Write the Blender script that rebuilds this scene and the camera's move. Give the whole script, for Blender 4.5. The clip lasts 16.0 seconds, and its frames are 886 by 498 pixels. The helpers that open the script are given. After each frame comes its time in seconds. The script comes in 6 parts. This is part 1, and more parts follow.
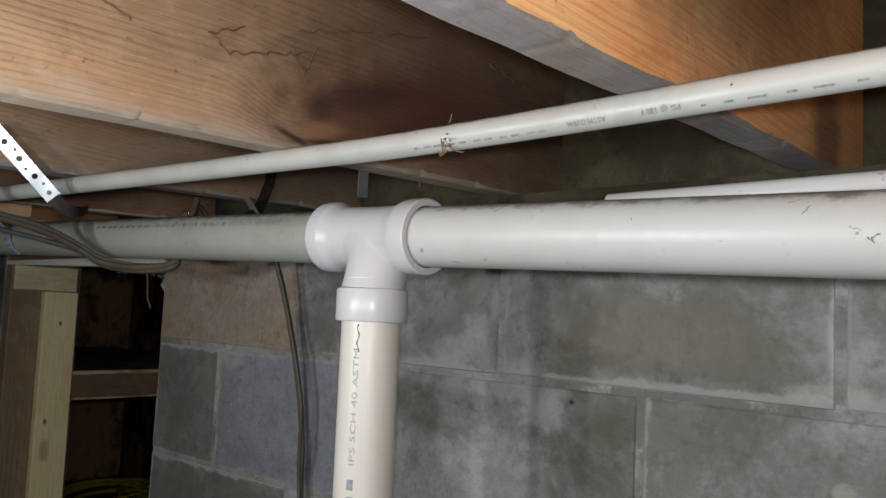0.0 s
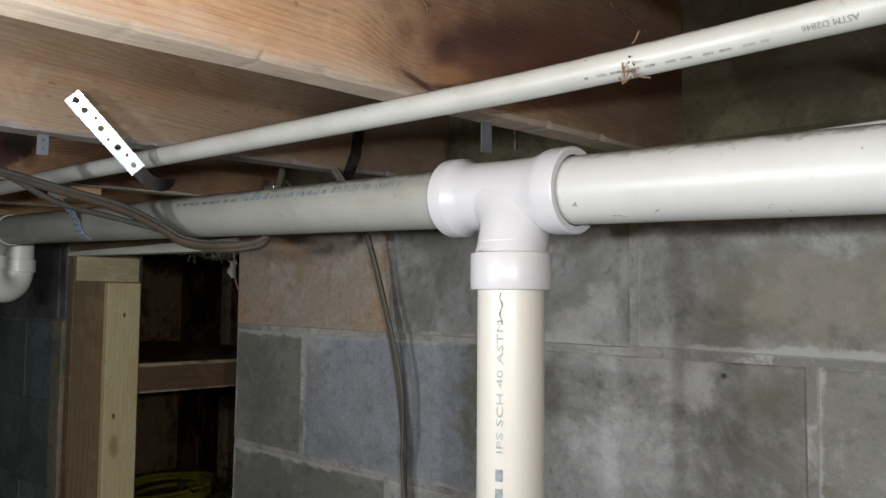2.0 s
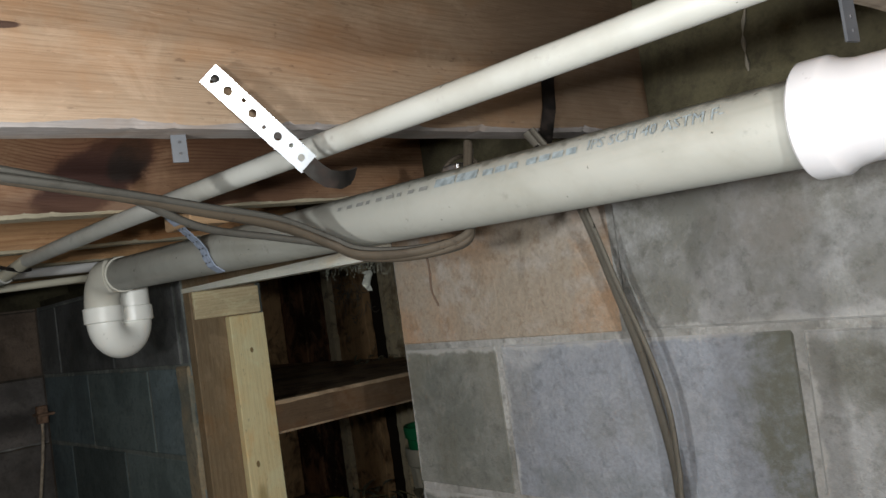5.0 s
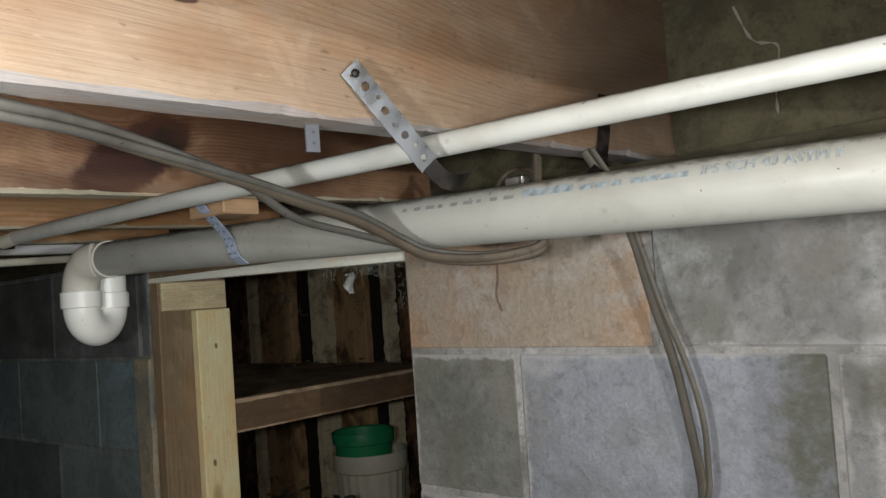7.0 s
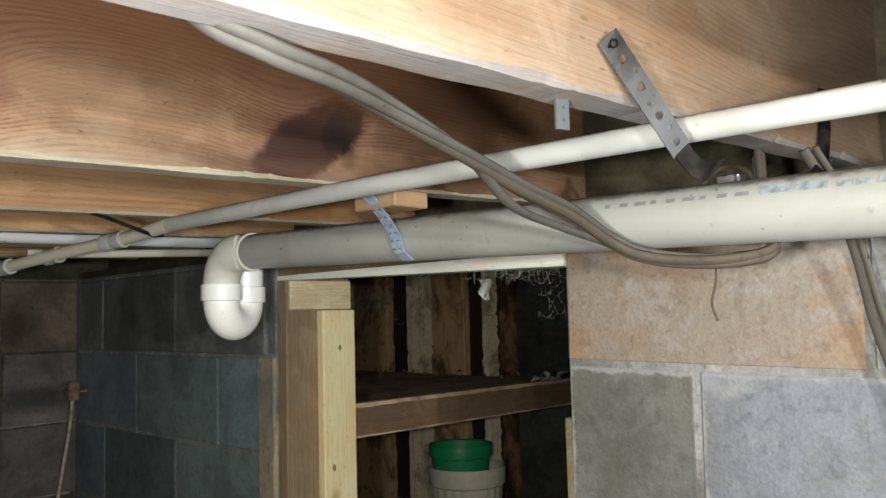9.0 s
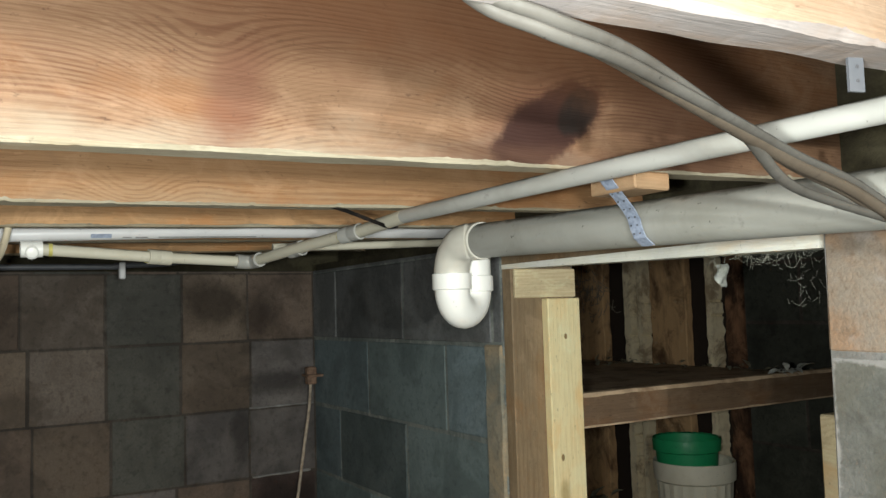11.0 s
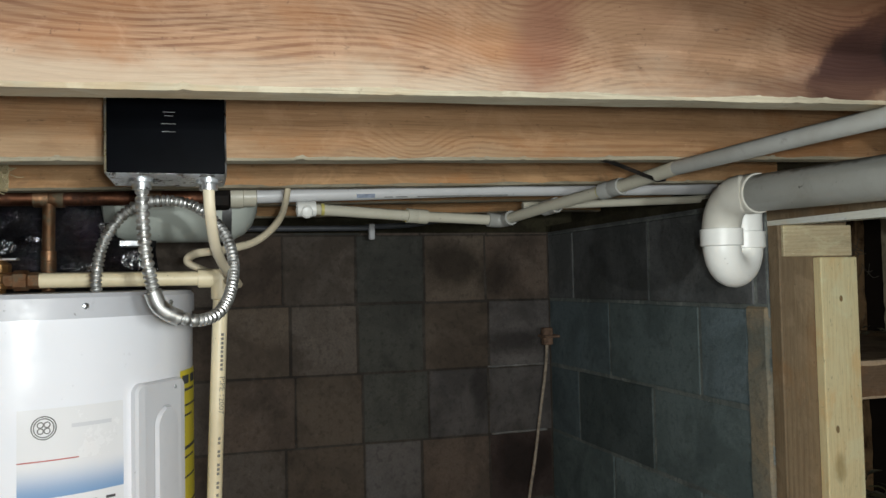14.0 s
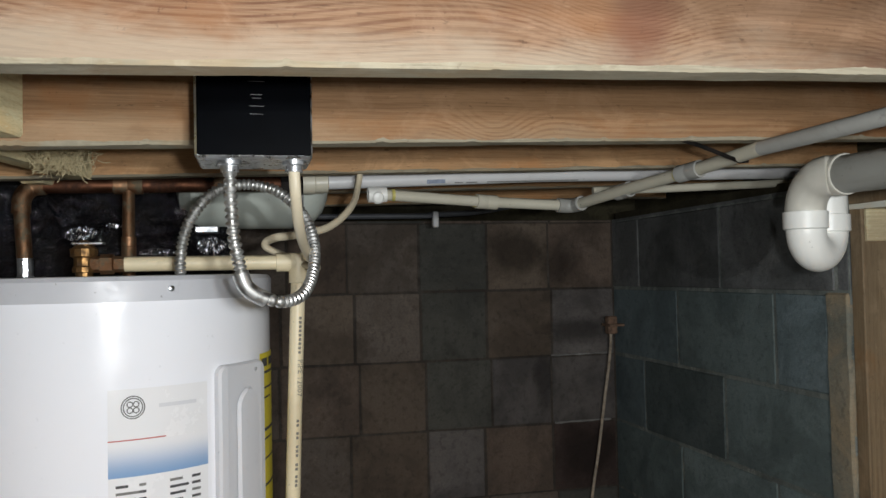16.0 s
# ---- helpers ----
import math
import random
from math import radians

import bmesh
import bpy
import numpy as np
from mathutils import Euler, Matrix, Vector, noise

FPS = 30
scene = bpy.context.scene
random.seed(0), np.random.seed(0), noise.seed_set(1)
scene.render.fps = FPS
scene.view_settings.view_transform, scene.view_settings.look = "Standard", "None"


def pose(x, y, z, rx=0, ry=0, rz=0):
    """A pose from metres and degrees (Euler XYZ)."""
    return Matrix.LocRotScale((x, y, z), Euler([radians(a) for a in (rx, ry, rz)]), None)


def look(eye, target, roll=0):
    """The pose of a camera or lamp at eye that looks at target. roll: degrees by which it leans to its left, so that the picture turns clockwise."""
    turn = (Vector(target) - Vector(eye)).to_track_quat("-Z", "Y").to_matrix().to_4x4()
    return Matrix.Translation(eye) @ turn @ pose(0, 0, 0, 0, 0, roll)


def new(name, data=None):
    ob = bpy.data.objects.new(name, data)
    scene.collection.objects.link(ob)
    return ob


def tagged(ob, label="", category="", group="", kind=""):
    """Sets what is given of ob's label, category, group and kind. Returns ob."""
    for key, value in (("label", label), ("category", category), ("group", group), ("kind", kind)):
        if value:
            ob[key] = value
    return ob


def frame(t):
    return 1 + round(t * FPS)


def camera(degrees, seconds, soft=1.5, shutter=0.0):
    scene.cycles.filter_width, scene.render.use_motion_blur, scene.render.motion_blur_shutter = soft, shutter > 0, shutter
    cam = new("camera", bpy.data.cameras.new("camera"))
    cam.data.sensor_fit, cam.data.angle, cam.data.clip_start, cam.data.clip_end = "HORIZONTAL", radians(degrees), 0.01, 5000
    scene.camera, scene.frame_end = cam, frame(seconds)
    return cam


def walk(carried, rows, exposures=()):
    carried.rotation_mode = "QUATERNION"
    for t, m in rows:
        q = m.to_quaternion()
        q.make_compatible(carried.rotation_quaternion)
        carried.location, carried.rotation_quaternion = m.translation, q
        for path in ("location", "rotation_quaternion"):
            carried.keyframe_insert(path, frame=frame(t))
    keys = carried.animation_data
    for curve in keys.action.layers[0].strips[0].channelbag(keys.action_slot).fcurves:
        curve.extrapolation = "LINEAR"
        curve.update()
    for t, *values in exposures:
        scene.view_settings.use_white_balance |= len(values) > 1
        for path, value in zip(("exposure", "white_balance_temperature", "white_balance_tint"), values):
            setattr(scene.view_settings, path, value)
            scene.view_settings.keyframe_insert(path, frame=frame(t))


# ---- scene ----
cam = camera(56.83, 16.0)
PATH = [
    (0, (0.051, 0.109, 1.731), (-1.249, 1.620, 1.900), 2.4),
    (0.5, (0.021, 0.111, 1.723), (-1.269, 1.633, 1.857), 2.5),
    (1, (0.001, 0.114, 1.733), (-1.394, 1.543, 1.844), 1.5),
    (1.5, (-0.031, 0.101, 1.725), (-1.418, 1.536, 1.850), 1.3),
    (2, (-0.091, 0.118, 1.712), (-1.450, 1.579, 1.846), 0.5),
    (2.5, (-0.094, 0.143, 1.701), (-1.482, 1.575, 1.855), -1.4),
    (3, (-0.178, 0.190, 1.708), (-1.643, 1.536, 1.915), -1.0),
    (3.5, (-0.342, 0.265, 1.729), (-1.892, 1.497, 2.011), -2.7),
    (4, (-0.356, 0.222, 1.713), (-1.886, 1.506, 1.815), -8.5),
    (4.2, (-0.351, 0.205, 1.718), (-1.877, 1.494, 1.821), -9.3),
    (6.3, (-0.529, 0.150, 1.747), (-1.882, 1.617, 1.872), -4.4),
    (6.5, (-0.525, 0.100, 1.743), (-1.862, 1.582, 1.866), -4.6),
    (7, (-0.520, 0.038, 1.749), (-1.806, 1.565, 1.862), -4.3),
    (7.5, (-0.507, -0.005, 1.758), (-1.7225, 1.580, 1.8645), -3.6),
    (8, (-0.569, 0.007, 1.740), (-1.795, 1.583, 1.854), -2.6),
    (8.5, (-0.630, 0.008, 1.747), (-1.964, 1.493, 1.867), -1.8),
    (8.7, (-0.645, 0.005, 1.740), (-2.009, 1.461, 1.881), -1.6),
    (10.8, (-0.698, -0.018, 1.740), (-2.391, 1.035, 1.886), -1.9),
    (11, (-0.704, -0.018, 1.741), (-2.419, 1.001, 1.888), -1.7),
    (11.5, (-0.714, -0.027, 1.732), (-2.489, 0.884, 1.870), -1.8),
    (12, (-0.723, -0.045, 1.729), (-2.554, 0.753, 1.830), -1.3),
    (12.5, (-0.732, -0.058, 1.730), (-2.598, 0.657, 1.826), -1.7),
    (13, (-0.742, -0.061, 1.729), (-2.609, 0.651, 1.828), -1.7),
    (13.5, (-0.751, -0.073, 1.730), (-2.616, 0.642, 1.822), -1.6),
    (14, (-0.761, -0.095, 1.727), (-2.678, 0.468, 1.805), -1.2),
    (14.5, (-0.765, -0.113, 1.728), (-2.704, 0.372, 1.798), -1.0),
    (15, (-0.770, -0.125, 1.725), (-2.721, 0.311, 1.786), -1.3),
    (15.5, (-0.779, -0.139, 1.722), (-2.737, 0.264, 1.785), -1.3),
    (16, (-0.778, -0.134, 1.715), (-2.726, 0.314, 1.777), -1.2),
]
EXPOSURES = [(0, -0.19, 6320, 11), (1.5, 0.11, 6360, 11), (3.0, 0.38, 6400, 10), (4.2, 0.74, 6500, 10), (6.5, 0.98, 6550, 10), (7.5, 1.04, 6570, 11), (8.5, 1.50, 6600, 10), (11, 2.02, 6640, 6), (12, 1.98, 6380, 3), (12.5, 1.54, 6420, 4),
             (13, 1.50, 6420, 5), (14.5, 1.36, 6430, 9), (16, 1.32, 6420, 11)]
walk(cam, [(t, look(eye, target, roll)) for t, eye, target, roll in PATH], EXPOSURES)

# ---------------------------------------------------------------- light
world = bpy.data.worlds.new("world")
scene.world = world
world.use_nodes = True
world.node_tree.nodes["Background"].inputs[0].default_value = (0.55, 0.62, 0.7, 1)
world.node_tree.nodes["Background"].inputs[1].default_value = 0.006


def torch(place, watts, size=0.01):
    """Stands in for the one small white light carried at the camera: fixed lamps along its path, all lit at once."""
    d = bpy.data.lights.new("torch", "POINT")
    d.energy, d.shadow_soft_size = watts, size
    d.color = (0.955, 0.985, 0.985)
    new("torch", d).location = place


torch((0.036, 0.118, 1.749), 12.6)
torch((-0.345, 0.250, 1.750), 2.0)
torch((-0.545, 0.045, 1.770), 6.2, 0.018)
torch((-0.742, -0.070, 1.737), 8.8, 0.018)


# ---------------------------------------------------------------- materials
class Graph:
    """A short way to write node trees."""

    def __init__(self, name):
        self.mat = bpy.data.materials.new(name)
        self.mat.use_nodes = True
        self.nt = self.mat.node_tree
        self.out = self.nt.nodes["Principled BSDF"]

    def node(self, kind):
        return self.nt.nodes.new(kind)

    def put(self, socket, v):
        if isinstance(v, bpy.types.NodeSocket):
            self.nt.links.new(v, socket)
        elif isinstance(v, (tuple, list)) and len(v) == 3 and socket.type == "RGBA":
            socket.default_value = (*v, 1)
        else:
            socket.default_value = v

    def m(self, op, a, b=0.0, c=0.0):
        n = self.node("ShaderNodeMath")
        n.operation = op
        for s, v in zip(n.inputs, (a, b, c)):
            self.put(s, v)
        return n.outputs[0]

    def pos(self):
        return self.node("ShaderNodeNewGeometry").outputs["Position"]

    def local(self):
        return self.node("ShaderNodeTexCoord").outputs["Object"]

    def xyz(self, v=None):
        n = self.node("ShaderNodeSeparateXYZ")
        self.put(n.inputs[0], v if v is not None else self.pos())
        return n.outputs

    def vec(self, x, y, z):
        n = self.node("ShaderNodeCombineXYZ")
        for s, v in zip(n.inputs, (x, y, z)):
            self.put(s, v)
        return n.outputs[0]

    def scaled(self, v, k):
        n = self.node("ShaderNodeVectorMath")
        n.operation = "MULTIPLY"
        self.put(n.inputs[0], v)
        self.put(n.inputs[1], k)
        return n.outputs[0]

    def noise(self, v, scale, detail=3.0, rough=0.55, distort=0.0):
        n = self.node("ShaderNodeTexNoise")
        self.put(n.inputs["Vector"], v)
        for k, x in (("Scale", scale), ("Detail", detail), ("Roughness", rough), ("Distortion", distort)):
            n.inputs[k].default_value = x
        return n.outputs["Fac"]

    def span(self, v, a, b, lo=0.0, hi=1.0):
        n = self.node("ShaderNodeMapRange")
        n.interpolation_type = "SMOOTHSTEP"
        for s, x in zip(n.inputs, (v, a, b, lo, hi)):
            self.put(s, x)
        return n.outputs[0]

    def mix(self, f, a, b, blend="MIX"):
        n = self.node("ShaderNodeMix")
        n.data_type, n.blend_type = "RGBA", blend
        self.put(n.inputs["Factor"], f)
        self.put(n.inputs[6], a)
        self.put(n.inputs[7], b)
        return n.outputs[2]

    def bump(self, h, strength, dist):
        n = self.node("ShaderNodeBump")
        self.put(n.inputs["Height"], h)
        n.inputs["Strength"].default_value, n.inputs["Distance"].default_value = strength, dist
        self.put(self.out.inputs["Normal"], n.outputs[0])

    def random(self):
        return self.node("ShaderNodeObjectInfo").outputs["Random"]

    def finish(self, color, rough, metal=0.0, spec=0.5):
        self.put(self.out.inputs["Base Color"], color)
        self.put(self.out.inputs["Roughness"], rough)
        self.put(self.out.inputs["Metallic"], metal)
        self.out.inputs["Specular IOR Level"].default_value = spec
        return self.mat


def wood(name, light, dark, along="y", ring=0.0075, dark_areas=(), swirls=(), wear=0.35, grime=(0.10, 0.07, 0.05), seed=0.0, contrast=0.75, bleach=None):
    """Sawn timber: growth rings that bow round knots, fine fibres, stain marks and darker areas at given places (u, v,
    ru, rv, turn).
    """
    g = Graph(name)
    x, y, z = g.xyz()
    u, v, w = {"y": (y, z, x), "x": (x, z, y), "z": (z, y, x), "u": (z, x, y)}[along]
    p = g.vec(g.m("ADD", u, seed), v, w)
    warp = g.noise(g.scaled(p, (1.6, 9.0, 9.0)), 1.0, 2.0)
    warp2 = g.noise(g.scaled(p, (7.0, 30.0, 30.0)), 1.0, 2.0)
    h = g.m("MULTIPLY_ADD", warp, 0.055, v)
    h = g.m("MULTIPLY_ADD", warp2, 0.007, h)
    for u0, v0, s, a in swirls:
        d = g.m("DIVIDE", g.m("SUBTRACT", u, u0), s)
        e = g.m("DIVIDE", g.m("SUBTRACT", v, v0), s * 0.8)
        f = g.m("EXPONENT", g.m("MULTIPLY", g.m("ADD", g.m("MULTIPLY", d, d), g.m("MULTIPLY", e, e)), -1.0))
        h = g.m("MULTIPLY_ADD", f, a, h)
    band = g.m("SINE", g.m("MULTIPLY", h, 6.283 / ring))
    band = g.span(band, -0.35, 1.0)
    band = g.m("MULTIPLY", band, g.span(g.noise(g.scaled(p, (9.0, 160.0, 160.0)), 1.0, 2.0), 0.25, 0.6, 0.35, 1.0))
    amount = g.m("MULTIPLY", band, g.span(g.noise(g.scaled(p, (2.0, 7.0, 7.0)), 1.0, 3.0), 0.38, 0.66, 0.08, 1.0))
    fibre = g.noise(g.scaled(p, (14.0, 700.0, 500.0)), 1.0, 3.0)
    col = g.mix(g.m("MULTIPLY", amount, contrast), light, dark)
    col = g.mix(g.span(fibre, 0.42, 0.75, 0.0, 0.35), col, tuple(c * 0.55 for c in dark))
    tone = g.noise(g.scaled(p, (1.1, 3.0, 3.0)), 1.0, 4.0)
    col = g.mix(g.span(tone, 0.42, 0.72, 0.0, wear), col, grime)
    col = g.mix(g.span(g.noise(p, 26.0, 5.0, 0.7), 0.56, 0.76, 0.0, 0.3), col, grime)
    rust = (min(light[0] * 0.95, 0.8), light[1] * 0.72, light[2] * 0.52)
    col = g.mix(g.span(g.noise(g.scaled(p, (6.0, 10.0, 10.0)), 1.0, 5.0, 0.62, 0.4), 0.48, 0.66, 0.0, 0.55), col, rust)
    col = g.mix(g.span(g.noise(g.scaled(p, (11.0, 16.0, 16.0)), 1.0, 6.0, 0.7, 0.8), 0.50, 0.64, 0.0, 0.35), col, tuple(min(c * 1.25 + 0.03, 0.8) for c in light))
    col = g.mix(g.span(g.noise(g.scaled(p, (45.0, 130.0, 130.0)), 1.0, 3.0, 0.6), 0.66, 0.74, 0.0, 0.5), col, tuple(c * 0.35 for c in dark))
    pale = tuple(min(c * 1.3 + 0.02, 0.8) for c in light)
    col = g.mix(g.span(g.noise(g.scaled(p, (2.6, 6.0, 6.0)), 1.0, 6.0, 0.7, 0.8), 0.50, 0.70, 0.0, 0.45), col, pale)
    col = g.mix(g.span(g.noise(g.scaled(p, (60.0, 240.0, 240.0)), 1.0, 2.0, 0.5), 0.68, 0.76, 0.0, 0.5), col, pale)
    col = g.mix(g.span(g.noise(p, 90.0, 4.0, 0.75), 0.63, 0.72, 0.0, 0.55), col, tuple(c * 0.4 for c in dark))
    # paler tone low on the face, ragged upper limit: (height, amount, colour)
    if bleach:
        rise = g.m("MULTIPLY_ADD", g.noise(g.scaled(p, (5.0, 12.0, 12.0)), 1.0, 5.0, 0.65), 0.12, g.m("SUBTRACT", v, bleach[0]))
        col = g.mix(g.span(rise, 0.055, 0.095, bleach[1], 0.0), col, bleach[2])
    col = g.mix(g.span(g.noise(g.scaled(p, (16.0, 22.0, 22.0)), 1.0, 6.0, 0.7, 0.6), 0.56, 0.70, 0.0, 0.28), col, grime)
    # crisp rim for k above 0.86, wide soft rim below it
    for u0, v0, ru, rv, turn, c, k in dark_areas:
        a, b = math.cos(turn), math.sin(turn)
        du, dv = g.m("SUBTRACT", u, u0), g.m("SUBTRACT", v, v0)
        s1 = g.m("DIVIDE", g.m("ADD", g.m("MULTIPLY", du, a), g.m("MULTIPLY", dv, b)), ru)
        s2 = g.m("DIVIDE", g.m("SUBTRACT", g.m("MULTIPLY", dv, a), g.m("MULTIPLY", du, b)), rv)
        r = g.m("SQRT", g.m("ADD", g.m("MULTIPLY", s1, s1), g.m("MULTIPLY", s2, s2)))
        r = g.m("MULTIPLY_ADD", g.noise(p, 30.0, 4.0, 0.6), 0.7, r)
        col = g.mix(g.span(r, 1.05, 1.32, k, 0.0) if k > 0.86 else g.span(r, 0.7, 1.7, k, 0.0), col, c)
    g.bump(g.m("ADD", g.m("MULTIPLY", band, 0.5), fibre), 0.35, 0.0012)
    return g.finish(col, g.span(fibre, 0.3, 0.7, 0.62, 0.85), 0.0, 0.3)


def block_material(name, base, stain, pale, bloom=0.5, wetness=0.6, marks=(), smears=0.0, patches=(), mortar=None):
    """Cast concrete block: pores, blotches with soft edges, pale bloom, and a tone of its own for each block."""
    g = Graph(name)
    p = g.pos()
    r = g.random()
    big = g.noise(p, 4.2, 6.0, 0.62, 0.8)
    mid = g.noise(p, 13.0, 6.0, 0.68, 0.6)
    small = g.noise(p, 55.0, 5.0, 0.7)
    fine = g.noise(p, 190.0, 3.0, 0.6)
    pore = g.noise(p, 420.0, 2.0, 0.5)
    col = g.mix(g.span(big, 0.40, 0.60), base, stain)
    col = g.mix(g.span(mid, 0.50, 0.68, 0.0, bloom), col, pale)
    col = g.mix(g.span(g.noise(p, 5.0, 6.0, 0.66, 0.3), 0.52, 0.66, 0.0, wetness), col, tuple(c * 0.5 for c in stain))
    smear = g.noise(p, 5.5, 7.0, 0.7, 0.4)
    col = g.mix(g.span(smear, 0.55, 0.66, 0.0, bloom), col, pale)
    col = g.mix(g.span(small, 0.50, 0.68, 0.0, 0.5), col, tuple(c * 0.55 for c in stain))
    col = g.mix(g.span(g.noise(p, 75.0, 4.0, 0.7), 0.60, 0.72, 0.0, 0.45 * bloom), col, pale)
    col = g.mix(1.0, col, g.mix(r, (0.74, 0.74, 0.74), (1.2, 1.2, 1.2)), "MULTIPLY")
    col = g.mix(g.span(fine, 0.35, 0.7, 0.0, 0.28), col, tuple(c * 0.5 for c in base))
    if smears:
        _, _, wz = g.xyz()
        bed = g.m("MULTIPLY", g.m("ABSOLUTE", g.m("SUBTRACT", g.m("FRACT", g.m("DIVIDE", g.m("SUBTRACT", wz, 1.56275), 0.2025)), 0.5)), 0.2025)
        near = g.m("MULTIPLY_ADD", g.noise(p, 9.0, 6.0, 0.68, 0.5), 0.16, bed)
        col = g.mix(g.span(near, 0.066, 0.100, smears, 0.0), col, pale)
        col = g.mix(g.span(g.noise(p, 3.1, 5.0, 0.6, 0.3), 0.48, 0.58, 0.0, 0.9 * smears), col, (0.135, 0.128, 0.10))
        col = g.mix(g.span(g.noise(p, 7.0, 6.0, 0.7, 0.7), 0.55, 0.68, 0.0, 0.7 * smears), col, (0.06, 0.057, 0.043))
        col = g.mix(g.span(g.noise(p, 5.0, 9.0, 0.72, 0.1), 0.51, 0.64, 0.0, smears * 0.8), col, pale)
        jag = g.m("MULTIPLY_ADD", g.noise(p, 26.0, 5.0, 0.68), 0.030, g.m("SUBTRACT", bed, 0.015))
        lx, _, _ = g.xyz(g.local())
        side = g.m("MULTIPLY_ADD", g.noise(p, 22.0, 5.0, 0.68), 0.034, g.m("SUBTRACT", lx, 0.017))
        if mortar:
            col = g.mix(g.span(g.m("MINIMUM", jag, side), 0.003, 0.009, 0.85, 0.0), col, mortar)
        streak = g.noise(g.scaled(p, (16.0, 16.0, 3.0)), 1.0, 5.0, 0.65)
        col = g.mix(g.span(streak, 0.56, 0.72, 0.0, 0.35), col, (0.10, 0.095, 0.07))
    for x0, z0, rx, rz, c, k in patches:
        px, _, pz = g.xyz()
        d, e = g.m("DIVIDE", g.m("SUBTRACT", px, x0), rx), g.m("DIVIDE", g.m("SUBTRACT", pz, z0), rz)
        q = g.m("SQRT", g.m("ADD", g.m("MULTIPLY", d, d), g.m("MULTIPLY", e, e)))
        q = g.m("MULTIPLY_ADD", g.noise(p, 13.0, 8.0, 0.72, 0.5), 2.3, q)
        col = g.mix(g.m("MULTIPLY", g.span(q, 1.55, 2.15, k, 0.0), g.span(g.noise(p, 34.0, 7.0, 0.75), 0.34, 0.60, 0.35, 1.0)), col, c)
    for y0, z0, ry, rz in marks:
        _, py, pz = g.xyz()
        d, e = g.m("DIVIDE", g.m("SUBTRACT", py, y0), ry), g.m("DIVIDE", g.m("SUBTRACT", pz, z0), rz)
        q = g.m("SQRT", g.m("ADD", g.m("MULTIPLY", d, d), g.m("MULTIPLY", e, e)))
        q = g.m("MULTIPLY_ADD", g.noise(p, 9.0, 5.0, 0.65), 1.4, q)
        col = g.mix(g.span(q, 1.1, 2.0, 0.7, 0.0), col, tuple(c * 0.25 for c in stain))
    h = g.m("ADD", g.m("MULTIPLY", fine, 1.0), g.m("ADD", g.m("MULTIPLY", pore, 0.5), g.m("MULTIPLY", small, 1.2)))
    g.bump(h, 0.6, 0.0024)
    return g.finish(col, g.span(mid, 0.3, 0.7, 0.84, 0.97), 0.0, 0.22)


def plastic(name, color, dirt, rough=0.35, amount=0.35, grain=40.0, spec=0.5):
    """Pipe plastic with handling dirt and dull streaks."""
    g = Graph(name)
    p = g.pos()
    a = g.noise(p, 7.0, 5.0, 0.65, 0.5)
    b = g.noise(p, grain, 5.0, 0.7)
    c = g.noise(g.scaled(p, (3.0, 60.0, 60.0)), 1.0, 3.0)
    col = g.mix(g.span(a, 0.40, 0.75, 0.0, amount), color, dirt)
    col = g.mix(g.span(b, 0.60, 0.78, 0.0, amount), col, tuple(k * 0.5 for k in dirt))
    col = g.mix(g.span(c, 0.55, 0.8, 0.0, amount * 0.5), col, dirt)
    fleck = g.noise(p, 95.0, 3.0, 0.6)
    col = g.mix(g.span(fleck, 0.70, 0.74, 0.0, min(1.0, amount * 2.0)), col, tuple(k * 0.22 for k in dirt))
    if amount > 0.25:
        _, _, up = g.xyz(g.node("ShaderNodeNewGeometry").outputs["Normal"])
        lie = g.m("MULTIPLY_ADD", g.noise(p, 45.0, 5.0, 0.7), 0.7, up)
        col = g.mix(g.span(lie, 1.05, 1.30, 0.0, 0.8), col, tuple(k * 0.35 for k in dirt))
    g.bump(b, 0.08, 0.001)
    return g.finish(col, g.span(b, 0.3, 0.7, rough, rough + 0.18), 0.0, spec)


def metal(name, color, tarnish, rough=0.35, amount=0.5, grain=60.0):
    g = Graph(name)
    p = g.pos()
    a = g.noise(p, grain, 5.0, 0.65, 0.3)
    col = g.mix(g.span(a, 0.42, 0.68, 0.0, amount), color, tarnish)
    g.bump(a, 0.12, 0.0008)
    return g.finish(col, g.span(a, 0.3, 0.7, rough, rough + 0.3), g.span(a, 0.45, 0.75, 1.0, 1.0 - 0.4 * amount), 0.5)


def plain(name, color, rough=0.6, metallic=0.0, vary=0.2, grain=30.0, spec=0.4):
    g = Graph(name)
    a = g.noise(g.pos(), grain, 4.0, 0.6)
    col = g.mix(g.span(a, 0.35, 0.7), color, tuple(c * (1 - vary) for c in color))
    g.bump(a, 0.1, 0.001)
    return g.finish(col, rough, metallic, spec)


